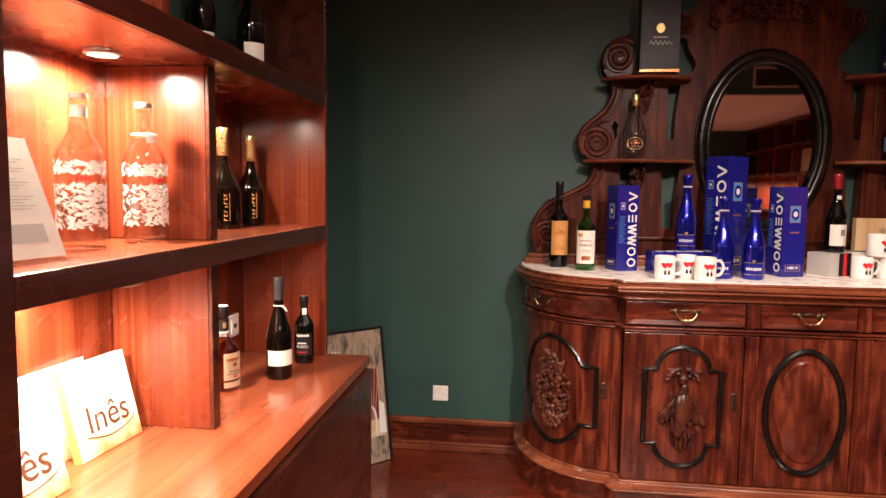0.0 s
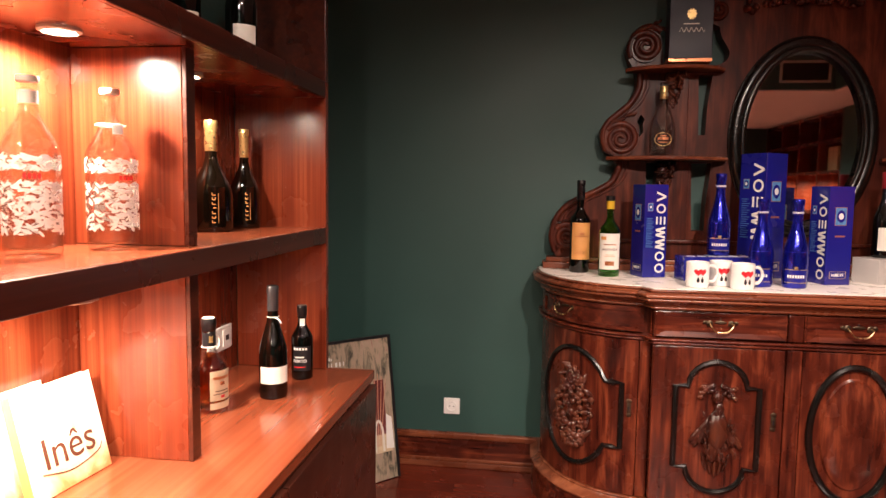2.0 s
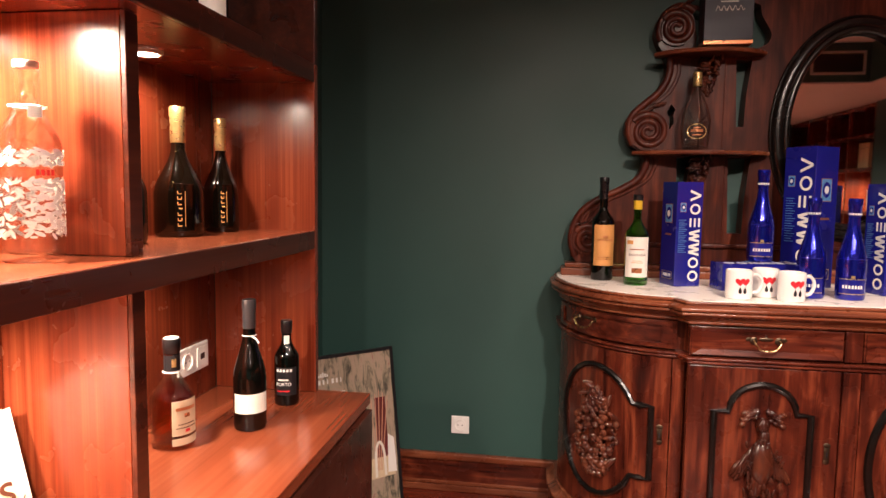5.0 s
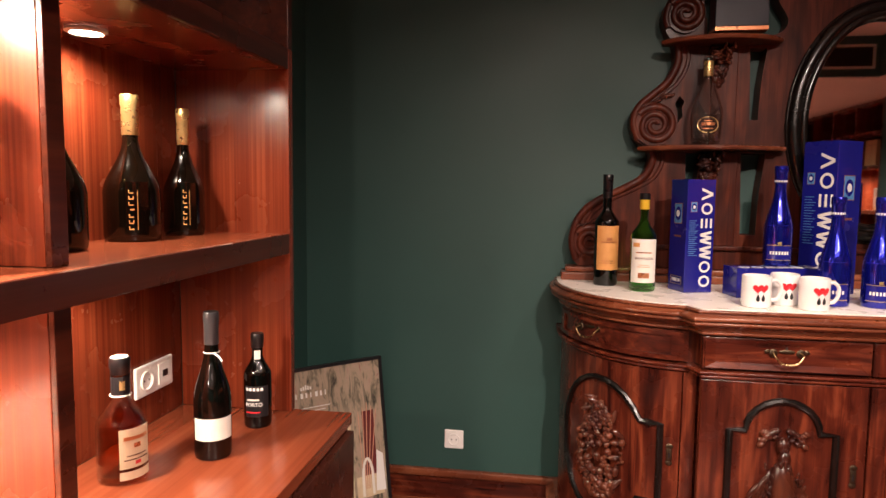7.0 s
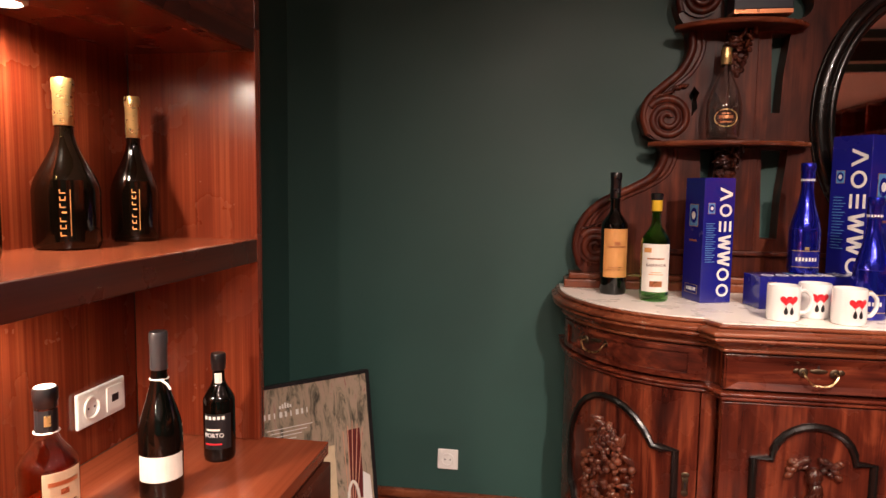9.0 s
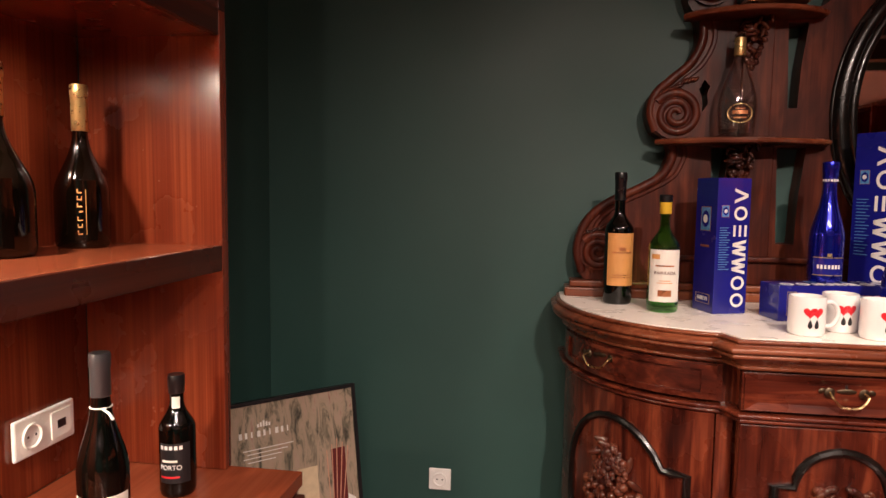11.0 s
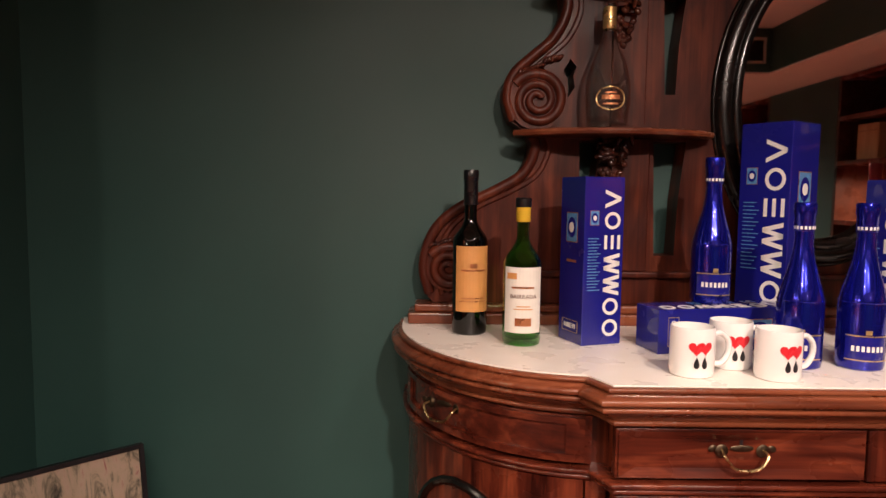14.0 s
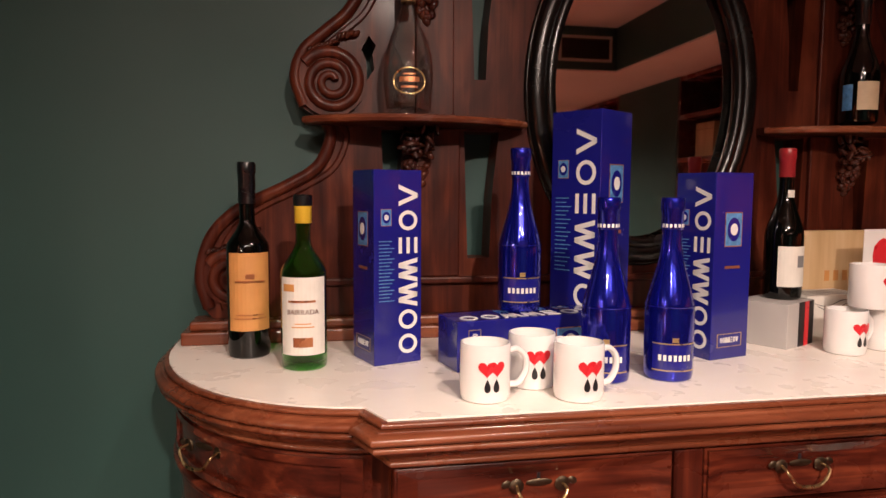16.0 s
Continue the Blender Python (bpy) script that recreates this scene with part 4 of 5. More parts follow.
def etagere():
    e = thing("mirror_back", "carved walnut mirror back with scrolls, brackets and shelves", "mirror", (0, 0, 0))
    t = 0.074

    def mir(right):
        return (lambda p: (2 * MX - p[0], *p[1:])) if right else (lambda p: p)
    part("base_rail", box(0.0 + 0.005, 2 * MX - 0.005, 3.105, 3.2, TOP + 0.0005, 0.985, 0.004), EDGE, e)
    b = box(0.02, 2 * MX - 0.02, 3.12, 3.2, 0.9855, 1.005, 0.005)
    part("base_moulding", b, EDGE, e)
    part("lower_rail", box(0.30, 2 * MX - 0.30, EY - 0.004, EY + t, 1.0055, 1.085, 0.003), ETA, e)
    part("lower_moulding", box(0.30, 2 * MX - 0.30, EY - 0.02, EY - 0.0045, 1.075, 1.09, 0.004), ETA, e)
    # side boards with an S-shaped outline, pierced by slots
    outer = [(0.065, 1.006)] + [tuple(p) for p in spline([(0.045, 1.03), (0.030, 1.10), (0.055, 1.185), (0.115, 1.243), (0.213, 1.292), (0.278, 1.335), (0.305, 1.40), (0.290, 1.437)], 6)]
    mid = [tuple(p) for p in spline([(0.250, 1.462), (0.232, 1.52), (0.248, 1.575), (0.292, 1.617), (0.345, 1.665), (0.375, 1.73), (0.372, 1.79)], 6)]
    up = [tuple(p) for p in spline([(0.345, 1.83), (0.330, 1.885), (0.352, 1.945), (0.41, 1.975), (0.462, 1.945), (0.478, 1.87), (0.50, 1.815), (0.69, 1.815), (0.742, 1.86), (0.708, 1.93), (0.70, 1.97)], 6)]
    crest = [tuple(p) for p in spline([(0.665, 1.985), (0.638, 2.035), (0.66, 2.09), (0.72, 2.10), (0.80, 2.19), (0.90, 2.25), (MX, 2.29)], 6)]
    left = outer + mid + up + crest
    whole = left + [(2 * MX - x, z) for x, z in reversed(left[:-1])]

    def oval(a, b, n=48):
        return [(MX + a * math.cos(2 * math.pi * i / n), MZ + b * math.sin(2 * math.pi * i / n)) for i in range(n)]

    def slot(x0, x1, z0, z1, right):
        pts = [(x1 - 0.008, z0), (x1 - 0.003, (z0 + z1) / 2), (x1 + 0.012, z1), (x0 - 0.004, z1), (x0 + 0.001, (z0 + z1) / 2), (x0 + 0.006, z0)]
        return [((2 * MX - x) if right else x, z) for x, z in pts]
    def leaf_slot(x, z, right):
        pts = [(x, z - 0.045), (x + 0.016, z - 0.02), (x + 0.012, z + 0.01), (x + 0.02, z + 0.03), (x + 0.004, z + 0.05), (x - 0.012, z + 0.02), (x - 0.002, z)]
        return [((2 * MX - u) if right else u, v) for u, v in pts]
    loops = [whole, oval(0.232, 0.358)]
    for r in (False, True):
        loops += [slot(0.628, 0.668, 1.53, 1.775, r), slot(0.43, 0.465, 1.11, 1.415, r), slot(0.615, 0.68, 1.13, 1.415, r), leaf_slot(0.395, 1.565, r)]
    part("back_board", prism(loops, lambda u, v, d: (u, EY + d, v), t), ETA, e)
    # raised border following the outline
    for r in (False, True):
        f = mir(r)
        for seg in (outer[1:], mid, up[2:24]):
            part("scroll_border", tube([f((x + 0.012, EY - 0.002, z)) for x, z in seg], 0.0135, False, 10, 1.0), ETA, e, "raised scroll border", True)
            part("inner_bead", tube([f((x + 0.045, EY - 0.001, z - 0.004)) for x, z in seg], 0.0075, False, 6, 0.8), ETA, e, "", True)
        for cx, cz, R in ((0.318, 1.512, 0.068), (0.405, 1.892, 0.060), (0.105, 1.095, 0.055)):
            part("volute_disc", prism([[(f((cx + R * 1.08 * math.cos(i * 0.2618), 0))[0], cz + R * 1.08 * math.sin(i * 0.2618)) for i in range(24)]], lambda u, v, d: (u, EY - 0.0005 - d, v), 0.012), ETA, e)
            pts = []
            for i in range(52):
                a = i / 51 * 2.35 * 2 * math.pi
                rr = R * (1 - 0.86 * i / 51)
                pts.append(f((cx - rr * math.cos(a + 0.6), EY - 0.012 - 0.010 * i / 51, cz - rr * math.sin(a + 0.6) * -1)))
            part("volute", tube(pts, 0.0125, False, 10, 0.8, lambda q: 1.05 - 0.45 * q), ETA, e, "carved spiral volute", True)
            b = bmesh.new()
            rnd = random.Random(int(cx * 1000))
            for k in range(12):
                blob(b, f((cx - 0.045 + 0.009 * k, EY - 0.010, cz + R * 0.95 + 0.004 * k + rnd.uniform(-.006, .006))), (0.011, 0.010, 0.006), (0, (-1 if r else 1) * -0.7 + rnd.uniform(-.4, .4), 0), 2)
            part("leaf_carving", b, CARVE, e, "carved leaf spray", True)
        # shelves on carved brackets
        for z, x0, x1 in ((1.437, 0.262, 0.742), (1.80, 0.330, 0.715)):
            n = 20
            edge = []
            for i in range(n + 1):
                q = i / n
                edge.append((x0 + (x1 - x0) * q, EY - 0.03 - 0.095 * math.sin(math.pi * min(1, max(0, q))) ** 0.7))
            loop = [(f((x, 0))[0], y) for x, y in edge + [(x1, EY - 0.001), (x0, EY - 0.001)]]
            sh = prism([loop], lambda u, v, d, z=z: (u, v, z - d), 0.016)
            part("shelf", sh, ETA, e, "thin bow-fronted shelf")
            part("shelf_nosing", tube([f((x, y - 0.001, z - 0.008)) for x, y in edge], 0.0082, False, 8, 1.0), EDGE, e, "", True)
            b = bmesh.new()
            rnd = random.Random(3)
            for k in range(64):
                q = rnd.random()
                leafy = q < 0.35
                blob(b, f(((x0 + x1) / 2 + rnd.uniform(-1, 1) * 0.042 * (1 - q) ** 0.6, EY - 0.012 - 0.055 * (1 - q) * rnd.random(), z - 0.022 - 0.135 * q)), (0.017, 0.012, 0.006) if leafy else (0.0075, 0.008, 0.0095), (0, rnd.uniform(-1.4, 1.4), 0), 2)
            part("bracket", b, CARVE, e, "carved grape bracket", True)
        post = (0.50, 0.60)
        part("post", box(*(sorted((f((post[0], 0))[0], f((post[1], 0))[0]))), EY - 0.012, EY - 0.0005, 1.0905, 1.42, 0.003), ETA, e)
        part("post", box(*(sorted((f((0.50, 0))[0], f((0.585, 0))[0]))), EY - 0.012, EY - 0.0005, 1.4375, 1.783, 0.003), ETA, e)
        # crest scroll
        pts = []
        for i in range(40):
            a = i / 39 * 1.9 * 2 * math.pi
            rr = 0.042 * (1 - 0.84 * i / 39)
            pts.append(f((0.690 + rr * math.cos(a + 2), EY - 0.012, 2.035 + rr * math.sin(a + 2))))
        part("volute", tube(pts, 0.009, False, 8, 1.0), ETA, e, "carved spiral volute", True)
    # mirror
    for a, r, q, m, lab in ((0.262, 0.024, 0.008, EBONY, "black moulded oval frame"), (0.236, 0.013, 0.020, EBONY, ""), (0.284, 0.008, 0.002, EBONY, "")):
        k = a + 0.125 if a < 0.28 else 0.412
        part("mirror_frame", tube([(x, EY - q, z) for x, z in oval(a, a * 1.0 + 0.118, 72)], r, True, 10, 0.8), m, e, lab, True)
    part("mirror_glass", prism([oval(0.240, 0.362, 64)], lambda u, v, d: (u, EY + 0.004 + d, v), 0.004), MIRROR, e, "oval silvered mirror glass")
    b = bmesh.new()
    rnd = random.Random(9)
    for k in range(130):
        u = rnd.gauss(0, 0.105)
        blob(b, (MX + max(-0.26, min(0.26, u)), EY - 0.010 - 0.02 * rnd.random(), 2.055 + abs(rnd.gauss(0, 0.07)) - u * u * 0.9), (0.016, 0.014, 0.012), (0, rnd.uniform(-1.5, 1.5), 0), 2)
    part("crest_carving", b, ETA, e, "carved fruit and leaf crest", True)


etagere()

# ---- things on the sideboard ----


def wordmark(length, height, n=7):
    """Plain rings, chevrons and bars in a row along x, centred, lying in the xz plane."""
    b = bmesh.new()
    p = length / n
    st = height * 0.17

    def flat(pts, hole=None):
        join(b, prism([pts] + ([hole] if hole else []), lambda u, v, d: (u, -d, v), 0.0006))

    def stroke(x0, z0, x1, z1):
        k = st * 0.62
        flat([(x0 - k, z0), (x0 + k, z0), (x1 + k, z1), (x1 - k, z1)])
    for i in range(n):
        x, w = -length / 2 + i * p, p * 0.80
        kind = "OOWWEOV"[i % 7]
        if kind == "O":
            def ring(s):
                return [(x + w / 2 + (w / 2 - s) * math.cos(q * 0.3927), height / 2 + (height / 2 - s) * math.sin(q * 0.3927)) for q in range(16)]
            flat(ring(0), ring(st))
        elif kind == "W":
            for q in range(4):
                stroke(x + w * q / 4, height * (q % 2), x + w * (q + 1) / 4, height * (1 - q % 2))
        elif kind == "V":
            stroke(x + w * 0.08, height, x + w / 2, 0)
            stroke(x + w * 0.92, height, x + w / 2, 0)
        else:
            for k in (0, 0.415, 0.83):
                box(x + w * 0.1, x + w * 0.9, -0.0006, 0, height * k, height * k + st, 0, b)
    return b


def oval_patch(rx, rz, d=0.0006, n=20):
    return prism([[(rx * math.cos(2 * math.pi * i / n), rz * math.sin(2 * math.pi * i / n)) for i in range(n)]], lambda u, v, q: (u, -q, v), d)


def gift_box(at, turn, w, h, label, lying=False):
    """A glossy blue champagne carton: corner towards the room, wordmark on one face, medallion on the other."""
    g = thing("champagne_box", label, "gift box", at, turn, "blue champagne cartons")
    if lying:
        g.matrix_basis = g.matrix_basis @ pose(0, 0, w / 2, 0, 90, 0) @ pose(0, 0, -h / 2, 0, 0, -90)
    part("carton", box(-w / 2, w / 2, -w / 2, w / 2, 0.0, h, 0.0015), BLUEC, g)
    part("lid_flap", box(-w / 2 + 0.001, w / 2 - 0.001, -w / 2 + 0.001, w / 2 - 0.001, h - 0.001, h + 0.0006), BLUEC, g)
    y = -w / 2 - 0.0002
    m = Matrix.Translation((w * 0.22, y, h * 0.5)) @ pose(0, 0, 0, 0, -90, 0) @ pose(0, 0, -w * 0.19)
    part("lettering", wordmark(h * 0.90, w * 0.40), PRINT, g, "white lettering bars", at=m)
    b = bmesh.new()
    for i in range(18):
        box(-w * 0.40, -w * (0.08 + 0.05 * ((i * 5) % 3)), -0.0005, 0, h * 0.33 + i * h * 0.018, h * 0.33 + i * h * 0.018 + 0.0017, 0, b)
    part("small_print", b, SKY, g, at=Matrix.Translation((0, y, 0)))

    def medallion(m, s):
        f = part("medallion_border", box(-s, s, -0.0004, 0, -s * 1.45, s * 1.45), COPPER, g, at=m)
        part("medallion", box(-s * 0.92, s * 0.92, -0.0007, -0.0004, -s * 1.37, s * 1.37), SKY, f)
        part("medallion_ring", oval_patch(s * 0.72, s * 1.0), BLUEC, f, at=Matrix.Translation((0, -0.0007, 0)))
        part("medallion_core", oval_patch(s * 0.42, s * 0.5), PRINT, f, at=Matrix.Translation((0, -0.0014, 0)))
    medallion(Matrix.Translation((-w * 0.25, y, h * 0.76)), w * 0.11)
    for a, p in ((90, (w / 2 + 0.0002, 0)), (-90, (-w / 2 - 0.0002, 0))):
        r = pose(p[0], p[1], 0, 0, 0, a)
        medallion(r @ Matrix.Translation((0, 0, h * 0.70)), w * 0.23)
        b = box(-w * 0.32, w * 0.32, -0.0005, 0, h * 0.065, h * 0.068)
        box(-w * 0.32, w * 0.32, -0.0005, 0, h * 0.135, h * 0.138, 0, b)
        for s in (-1, 1):
            box(s * w * 0.32 - 0.0008, s * w * 0.32 + 0.0008, -0.0005, 0, h * 0.065, h * 0.138, 0, b)
        part("gold_frame", b, GOLD, g, at=r)
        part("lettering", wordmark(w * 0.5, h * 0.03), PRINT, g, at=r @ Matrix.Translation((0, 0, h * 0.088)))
        part("script_bar", box(-w * 0.2, w * 0.2, -0.0005, 0, h * 0.49, h * 0.505), COPPER, g, at=r)
    return g


gift_box((0.4175, 2.945, TOP), 20, 0.098, 0.362, "glossy blue champagne carton standing on the marble top")
gift_box((0.855, 3.005, TOP), -55, 0.118, 0.488, "tall glossy blue magnum champagne carton on the marble top")
gift_box((1.065, 2.885, TOP), -75, 0.100, 0.362, "glossy blue champagne carton standing beside foil bottles")
lying = gift_box((0.685, 2.895, TOP), 12, 0.092, 0.335, "glossy blue champagne carton lying on its side", True)


def foil_bottle(at, turn):
    o = bottle("foil_bottle", "metallic blue foil champagne bottle", at, 0.042, 0.315, 0.0165, 0.37, BLUEF, BLUEF, 0.055,
               [("label", 0.020, 0.068, -90, 52, BLUEC)], turn=turn, group="blue foil bottles", slope=0.42)
    for z in (0.066, 0.020):
        part("gold_line", arc_label(0.0445, z, z + 0.002, -90, 52), GOLD, o)
    b = bmesh.new()
    for i in range(7):
        c = -90 - 33 + i * 11
        join(b, arc_label(0.0447, 0.038, 0.048, c, 3.3, 2))
    part("lettering", b, PRINT, o, "white lettering bars")
    part("crest", arc_label(0.0447, 0.07, 0.078, -90, 7, 4), GOLD, o)
    part("seam", lathe([(0.0421, 0.128), (0.0428, 0.129), (0.0421, 0.130)], 40), BLUEF, o, "", True)
    b = bmesh.new()
    for i in range(7):
        join(b, arc_label(0.0192, 0.264, 0.270, -90 - 66 + i * 22, 6.5, 2))
    part("neck_print", b, PRINT, o)


foil_bottle((0.676, 2.925, TOP + 0.0925), -8)
foil_bottle((0.778, 2.742, TOP), -22)
foil_bottle((0.893, 2.735, TOP), -14)


def mug(at, turn):
    o = thing("mug", "white ceramic mug printed with red hearts and black drops", "mug", at, turn, "printed mugs")
    r, h = 0.0395, 0.090
    part("cup", lathe([(0, 0.003), (r * 0.8, 0.003), (r * 0.84, 0.0), (r * 0.94, 0.002), (r, 0.010), (r, h - 0.003), (r - 0.001, h), (r - 0.003, h), (r - 0.004, h - 0.003), (r - 0.004, 0.010), (r * 0.75, 0.007), (0, 0.007)], 40), CERAMIC, o, "", True)
    pts = spline([(r - 0.002, 0, 0.074), (r + 0.014, 0, 0.076), (r + 0.027, 0, 0.062), (r + 0.027, 0, 0.040), (r + 0.015, 0, 0.022), (r - 0.002, 0, 0.020)], 6)
    part("handle", tube(pts, 0.0052, False, 10, 1.2), CERAMIC, o, "", True)

    def wrap(b, c):
        for v in b.verts:
            a = radians(c) + v.co.x / r
            rr = r + 0.0005 - v.co.y
            v.co = (rr * math.cos(a), rr * math.sin(a), v.co.z)
        return b

    def heart(cx, cz, s):
        pts = []
        for i in range(28):
            t = 2 * math.pi * i / 28
            pts.append((cx + s * 0.062 * 16 * math.sin(t) ** 3, cz + s * 0.062 * (13 * math.cos(t) - 5 * math.cos(2 * t) - 2 * math.cos(3 * t) - math.cos(4 * t))))
        return prism([pts], lambda u, v, d: (u, -d, v), 0.0005)

    def drop(cx, cz, s):
        pts = []
        for i in range(20):
            t = 2 * math.pi * i / 20
            pts.append((cx + s * 0.62 * math.sin(t) * math.sin(t / 2) ** 1.2, cz + s * math.cos(t)))
        return prism([pts], lambda u, v, d: (u, -d, v), 0.0005)
    b = heart(-0.0078, 0.056, 0.0135)
    join(b, heart(0.0078, 0.057, 0.0132), Matrix.Translation((0, -0.0003, 0)))
    part("heart_print", wrap(b, -90), RED, o, "two red hearts")
    b = drop(-0.007, 0.030, 0.0105)
    join(b, drop(0.007, 0.030, 0.0105))
    part("drop_print", wrap(b, -90), BLACK, o, "two black drops")


mug((0.545, 2.668, TOP), 2)
mug((0.640, 2.727, TOP), 0)
mug((0.692, 2.648, TOP), 8)
mug((1.345, 2.845, TOP), 8)
mug((1.452, 2.865, TOP), 8)
mug((1.402, 2.850, TOP + 0.0905), 20)

dark = bottle("wine_bottle", "tall black wine bottle with ochre label", (0.153, 3.014, TOP), 0.0405, 0.378, 0.0145, 0.57, DARKG, BLACKCAP, 0.08,
              [("label", 0.055, 0.205, -80, 62, ORANGE)], slope=0.14)
b = arc_label(0.0422, 0.148, 0.152, -80, 40)
join(b, arc_label(0.0422, 0.155, 0.165, -80, 12))
join(b, arc_label(0.0422, 0.085, 0.087, -80, 38))
join(b, arc_label(0.0422, 0.078, 0.080, -80, 46))
part("label_print", b, COPPER, dark)
grn = bottle("wine_bottle", "green glass wine bottle with white label and yellow neck", (0.262, 2.907, TOP), 0.0415, 0.315, 0.0135, 0.56, GREENG, YELLOW, 0.05,
             [("label", 0.030, 0.17, -92, 62, PAPER)], hollow=True, slope=0.19)
part("stopper", lathe([(0.0168, 0.296), (0.0172, 0.299), (0.0172, 0.314), (0.015, 0.3165), (0, 0.3168)], 24), BLACKCAP, grn, "black top", True)
b = text_mesh("BAIRRADA", 0.0125)
for v in b.verts:
    a = radians(-92) + v.co.x / 0.0428
    v.co = ((0.0428 + v.co.z) * math.cos(a), (0.0428 + v.co.z) * math.sin(a), 0.104 + v.co.y)
part("label_words", b, BROWNINK, grn)
b = arc_label(0.0428, 0.045, 0.062, -92, 24)
join(b, arc_label(0.0428, 0.125, 0.129, -94, 34))
part("label_picture", b, COPPER, grn)
b = arc_label(0.0428, 0.086, 0.088, -92, 20)
join(b, arc_label(0.0428, 0.080, 0.082, -92, 28))
join(b, arc_label(0.0428, 0.145, 0.158, -128, 16))
part("label_stamp", b, ORANGE, grn)

# boxes and bottle at the far end
gb = thing("gift_carton", "low grey carton with black and red stripe, under a wine bottle", "box", (1.268, 2.958, TOP), 28)
part("carton", box(-0.062, 0.055, -0.055, 0.055, 0, 0.094, 0.0015), GREYCARD, gb)
part("dark_band", box(0.0555, 0.057, -0.0555, 0.055, 0.0, 0.0945), BLACK, gb)
part("dark_face", box(-0.012, 0.055, -0.0565, -0.0553, 0.0, 0.0945), BLACK, gb)
part("red_stripe", box(0.012, 0.030, -0.0575, -0.0566, 0.0, 0.0945), RED, gb)
redb = bottle("wine_bottle", "dark red wine bottle with red capsule and paper label", (1.29, 2.97, TOP + 0.0955), 0.0395, 0.325, 0.0145, 0.42, DARKG, REDCAP, 0.062,
              [("label", 0.028, 0.115, -82, 60, PAPER)], slope=0.32)
part("label_print", arc_label(0.0415, 0.07, 0.095, -70, 14), STONEGREY, redb)
part("neck_tag", arc_label(0.0165, 0.215, 0.235, -75, 40), PAPER, redb)
wb = thing("white_carton", "white carton with thin black line drawing", "box", (1.42, 3.0, TOP), 6)
part("carton", box(-0.085, 0.085, -0.04, 0.055, 0, 0.098, 0.0015), PAPER, wb)
b = bmesh.new()
for k in range(5):
    join(b, tube(spline([(-0.075 + 0.02 * k, -0.0404, 0.085 - 0.01 * k), (-0.03 + 0.015 * k, -0.0404, 0.075 - 0.012 * k), (0.02 + 0.01 * k, -0.0404, 0.088 - 0.008 * k), (0.07, -0.0404, 0.07 - 0.01 * k)], 5), 0.0007, False, 5))
    join(b, tube(spline([(-0.08, -0.03 + 0.015 * k, 0.0983), (0, -0.02 + 0.012 * k, 0.0983), (0.08, -0.028 + 0.016 * k, 0.0983)], 5), 0.0006, False, 5))
part("line_drawing", b, BLACK, wb)
wd = thing("wooden_case", "pale pine wine case panel leaning on the mirror back", "box", (1.49, 3.085, TOP), 4)
part("case", box(-0.075, 0.15, -0.012, 0.02, 0, 0.235, 0.002), PINE, wd)
b = bmesh.new()
for i in range(4):
    box(-0.01 + i * 0.026, 0.004 + i * 0.026, -0.0126, -0.0121, 0.115, 0.14, 0, b)
part("burnt_lettering", b, ORANGE, wd)
cd = thing("heart_card", "white card printed with a large red heart", "card", (1.535, 2.965, TOP), 6)
part("card", box(-0.055, 0.10, -0.0012, 0.0, 0.05, 0.245), PRINT, cd)
part("card_foot", box(-0.05, 0.09, -0.02, 0.05, 0.0, 0.0495, 0.001), PAPER, cd)
b = bmesh.new()
blob(b, (0.0, -0.0014, 0.185), (0.030, 0.0006, 0.040))
blob(b, (0.045, -0.0014, 0.185), (0.030, 0.0006, 0.040))
part("heart", b, RED, cd)

# on the mirror back's shelves
dec = thing("decanter_bottle", "clear round-bellied champagne bottle with oval gold label", "bottle", (0.477, 3.085, 1.4455))
prof = [(0, 0.012), (0.028, 0.010), (0.042, 0.0), (0.047, 0.004), (0.050, 0.03), (0.0535, 0.075), (0.051, 0.11), (0.042, 0.145), (0.028, 0.178), (0.018, 0.205), (0.0145, 0.225), (0.0145, 0.275), (0.017, 0.277), (0.017, 0.289), (0.0145, 0.291)]
inner = [(max(0.008, r - 0.003), z) for r, z in prof[4:13]][::-1]
part("glass_body", lathe(prof + [(0.0105, 0.291)] + inner + [(0.044, 0.016), (0, 0.02)], 40), GLASS, dec, "", True)
part("neck_foil", lathe([(0.0153, 0.225), (0.0156, 0.226), (0.0156, 0.274), (0.0153, 0.275)], 28), GOLD, dec, "", True)
b = bmesh.new()
ring = [(radians(-95) + 0.034 / 0.0545 * math.cos(i * 0.19635), 0.058 + 0.026 * math.sin(i * 0.19635)) for i in range(32)]
part("label_rim", tube([(0.0545 * math.cos(a), 0.0545 * math.sin(a), z) for a, z in ring], 0.0015, True, 6), GOLD, dec, "gold oval label rim", True)
b = arc_label(0.0545, 0.056, 0.066, -95, 22)
join(b, arc_label(0.0545, 0.044, 0.048, -95, 18))
join(b, arc_label(0.0545, 0.070, 0.073, -95, 14))
part("label_print", b, COPPER, dec)
bottle("champagne_bottle", "dark champagne bottle with shield label on the carved shelf", (1.555, 3.08, 1.4455), 0.042, 0.30, 0.0145, 0.38, DARKG, BLACKCAP, 0.07,
       [("label", 0.03, 0.095, -100, 36, CREAM), ("side_label", 0.03, 0.09, -165, 16, SKY)], slope=0.36)
tb = thing("presentation_box", "navy presentation box with gold crest and gold bands", "gift box", (0.562, 3.075, 1.8085))
part("carton", box(-0.083, 0.083, -0.045, 0.045, 0.014, 0.315, 0.002), NAVY, tb)
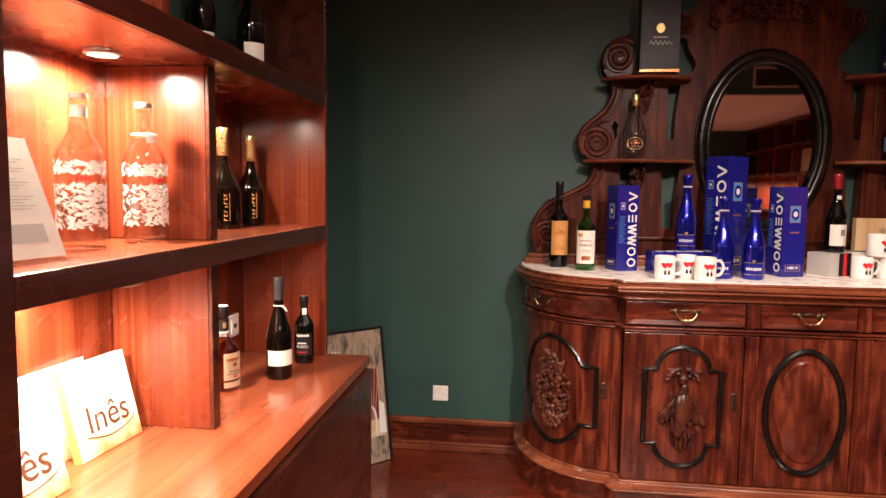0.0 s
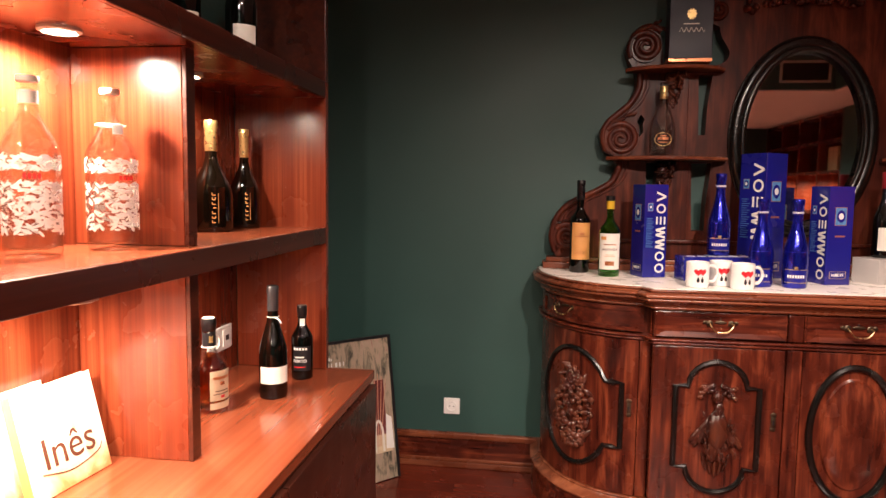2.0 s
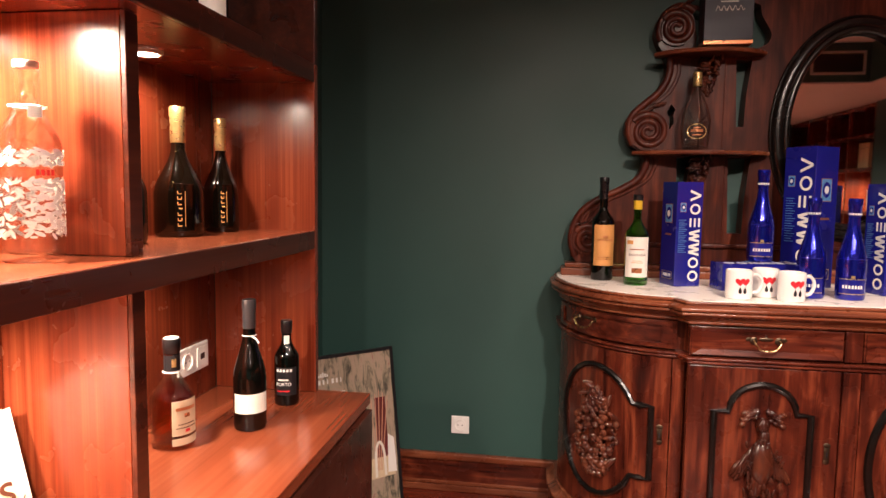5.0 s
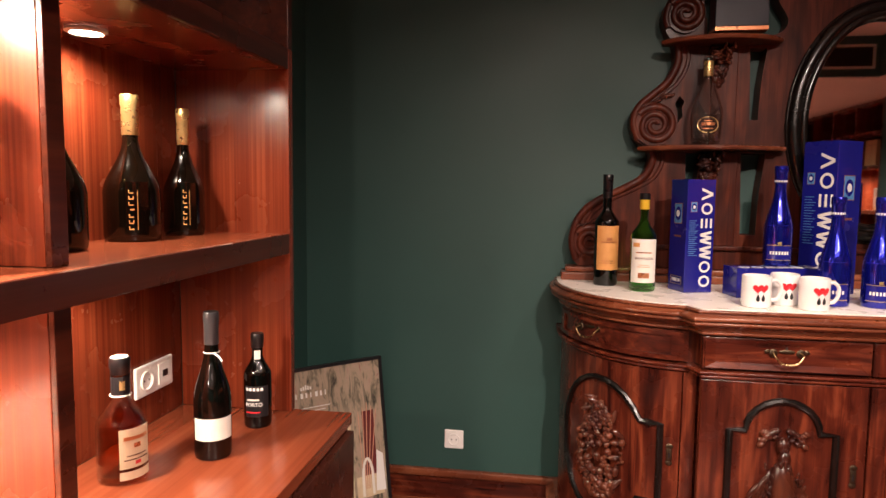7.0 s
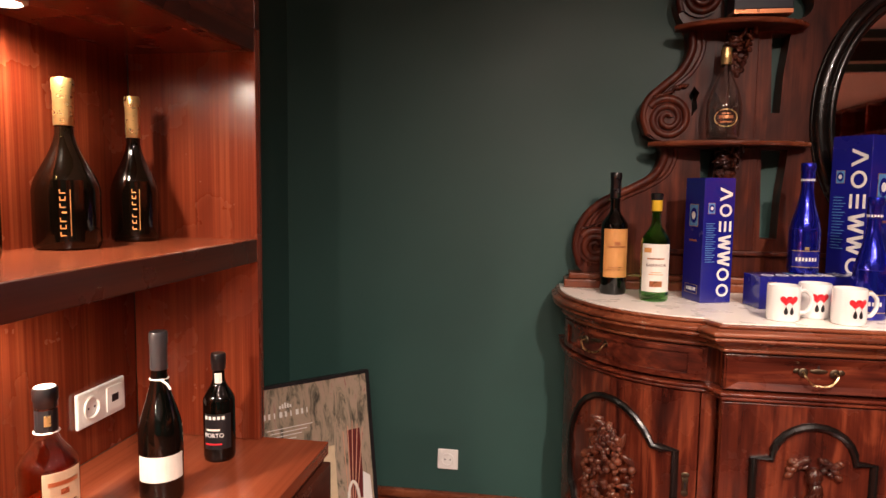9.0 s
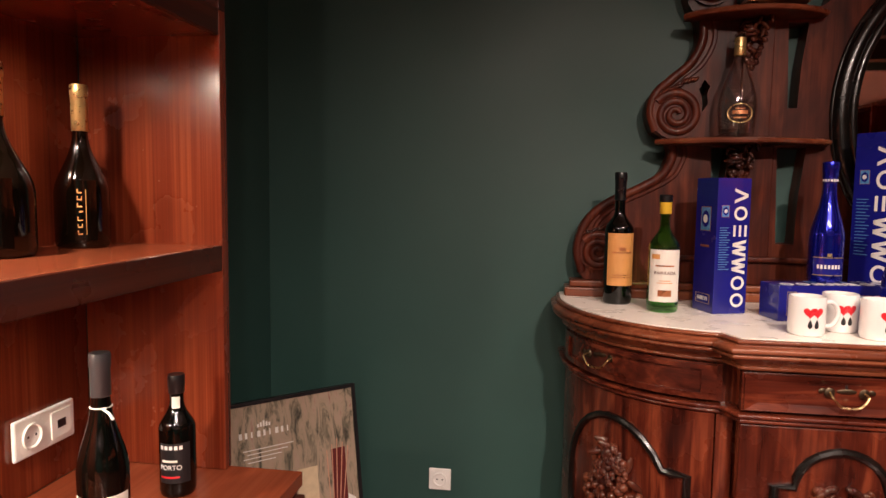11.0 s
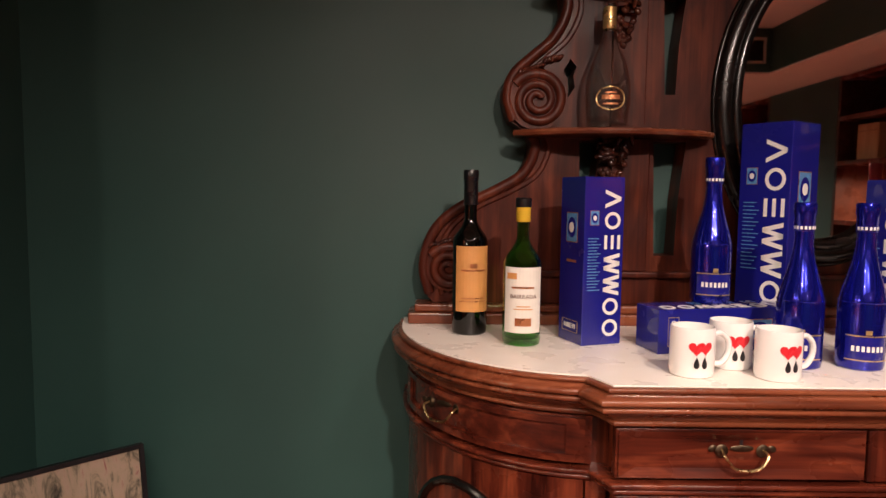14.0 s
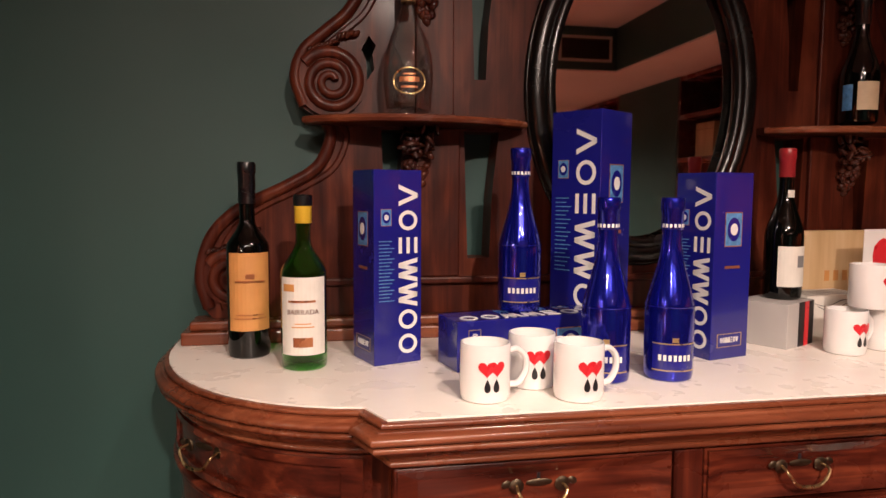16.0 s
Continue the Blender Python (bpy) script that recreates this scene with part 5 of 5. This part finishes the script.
part("gold_band", box(-0.0835, 0.0835, -0.0455, 0.0455, 0, 0.0135, 0.001), COPPER, tb)
part("gold_band", box(-0.0835, 0.0835, -0.0455, 0.0455, 0.3155, 0.327, 0.001), COPPER, tb)
b = oval_patch(0.015, 0.018)
for i in range(10):
    blob(b, (0.015 * math.cos(i * 0.628), -0.0003, 0.018 * math.sin(i * 0.628)), (0.005, 0.0006, 0.005), (0, 0, 0), 1)
part("crest", b, GOLD, tb, at=Matrix.Translation((0, -0.0452, 0.185)))
b = box(-0.03, 0.03, -0.0006, 0, 0.145, 0.149)
for k in range(5):
    join(b, tube(spline([(-0.045 + k * 0.019, -0.0004, 0.115), (-0.038 + k * 0.019, -0.0004, 0.132), (-0.03 + k * 0.019, -0.0004, 0.116), (-0.025 + k * 0.019, -0.0004, 0.122)], 5), 0.0011, False, 5))
part("script_print", b, PAPER, tb, at=Matrix.Translation((0, -0.0452, 0)))
nb = gift_box((1.56, 3.085, 1.8085), 0, 0.105, 0.362, "dark blue champagne carton on the upper carved shelf")

# ---- far side of the room, seen in the mirror ----


def east_shelf(y0, y1, cells, lit):
    s = thing("shelf_unit", "tall dark mahogany wall shelf with lit compartments", "shelf unit", (0, 0, 0))
    x0, x1 = 3.05, EAST - 0.004
    top = SOFFIT - 0.014
    part("back_panel", box(x1 - 0.012, x1, y0, y1, 0.0, top), MAH[2], s)
    n = cells
    for i in range(n + 1):
        y = y0 + (y1 - y0 - 0.03) * i / n
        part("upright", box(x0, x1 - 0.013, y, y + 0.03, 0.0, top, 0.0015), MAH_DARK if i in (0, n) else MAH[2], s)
        if i < n:
            w = (y1 - y0 - 0.03) / n
            for z in (0.08, 0.62, 1.08, 1.52, 1.85, top - 0.04):
                part("shelf", box(x0, x1 - 0.013, y + 0.0305, y + w - 0.0005, z, z + 0.035, 0.0015), MAH[1], s)
            part("cupboard_door", box(x0 - 0.018, x0 - 0.001, y + 0.015, y + w + 0.012, 0.09, 0.61, 0.002), MAH_DARK, s)
            if lit:
                c = (3.22, y + w / 2 + 0.015)
                for z in (1.52,):
                    lamp("cabinet_light", (*c, z - 0.012), (*c, 0), 55, 160, 0.8, 0.03, WARM)


east_shelf(-0.255, 2.5, 4, True)
east_shelf(-3.65, -1.325, 4, True)


def case(at, w, h, d, mat, label):
    o = thing("wine_case", label, "box", at, -90)
    part("case", box(-w / 2, w / 2, -d / 2, d / 2, 0, h, 0.003), mat, o)
    part("lid_line", box(-w / 2 + 0.01, w / 2 - 0.01, -d / 2 - 0.001, -d / 2 - 0.0002, h * 0.8, h * 0.81), BROWNINK, o)


for y in (-0.02, 1.05, -1.75, -2.6):
    case((3.2, y, 1.5555), 0.24, 0.26, 0.12, PINE, "pale pine wine case standing on the shelf")
rnd = random.Random(21)
for base in (-3.5, -2.9, -2.35, -1.78, 0.05, 0.75):
    for k in range(3):
        o = thing("book", "pale paperback book standing on a lit shelf", "book", (3.2, base + k * 0.11, 1.1155 if k % 2 else 0.6555), -90 + rnd.uniform(-8, 8), "books across the room")
        part("cover", box(-0.05, 0.05, -0.012, 0.012, 0, 0.2 + 0.02 * (k % 2), 0.001), BOOK, o)
        part("pages", box(-0.0485, 0.0508, -0.010, 0.010, 0.003, 0.198), PAPER, o)

# ---- floor boards ----
floor = setting("floor", box(WEST - 0.1, EAST + 0.1, SOUTH - 0.1, NORTH + 0.1, -0.12, -0.012), BLACK, "reddish brown varnished hardwood plank floor", "floor")
PW, GAP = 0.095, 0.0012
plank_meshes = {}
rest = bmesh.new()
rnd = random.Random(4)
for i in range(int((NORTH - SOUTH) / PW) + 1):
    y = NORTH - (i + 1) * PW
    x = WEST - rnd.uniform(0, 0.6)
    while x < EAST:
        ln = rnd.choice((0.5, 0.65, 0.8))
        a, c = max(x, WEST), min(x + ln, EAST)
        if c - a > 0.05:
            if y > 1.4 and a < 2.2:
                key = round(c - a, 2)
                if key not in plank_meshes:
                    pb = box(0, c - a - GAP, 0, PW - GAP, -0.0118, 0.0, 0.0008)
                    plank_meshes[key] = mesh_of(pb, "plank")
                    plank_meshes[key].materials.append(FLOORW)
                p = new("plank", plank_meshes[key])
                p.parent = floor
                p.location = (a, max(y, SOUTH), 0)
            else:
                box(a, c - GAP, y, y + PW - GAP, -0.0118, 0.0, 0, rest)
        x += ln
far = part("planks", rest, FLOORW, floor)
far["kind"] = "stuff"
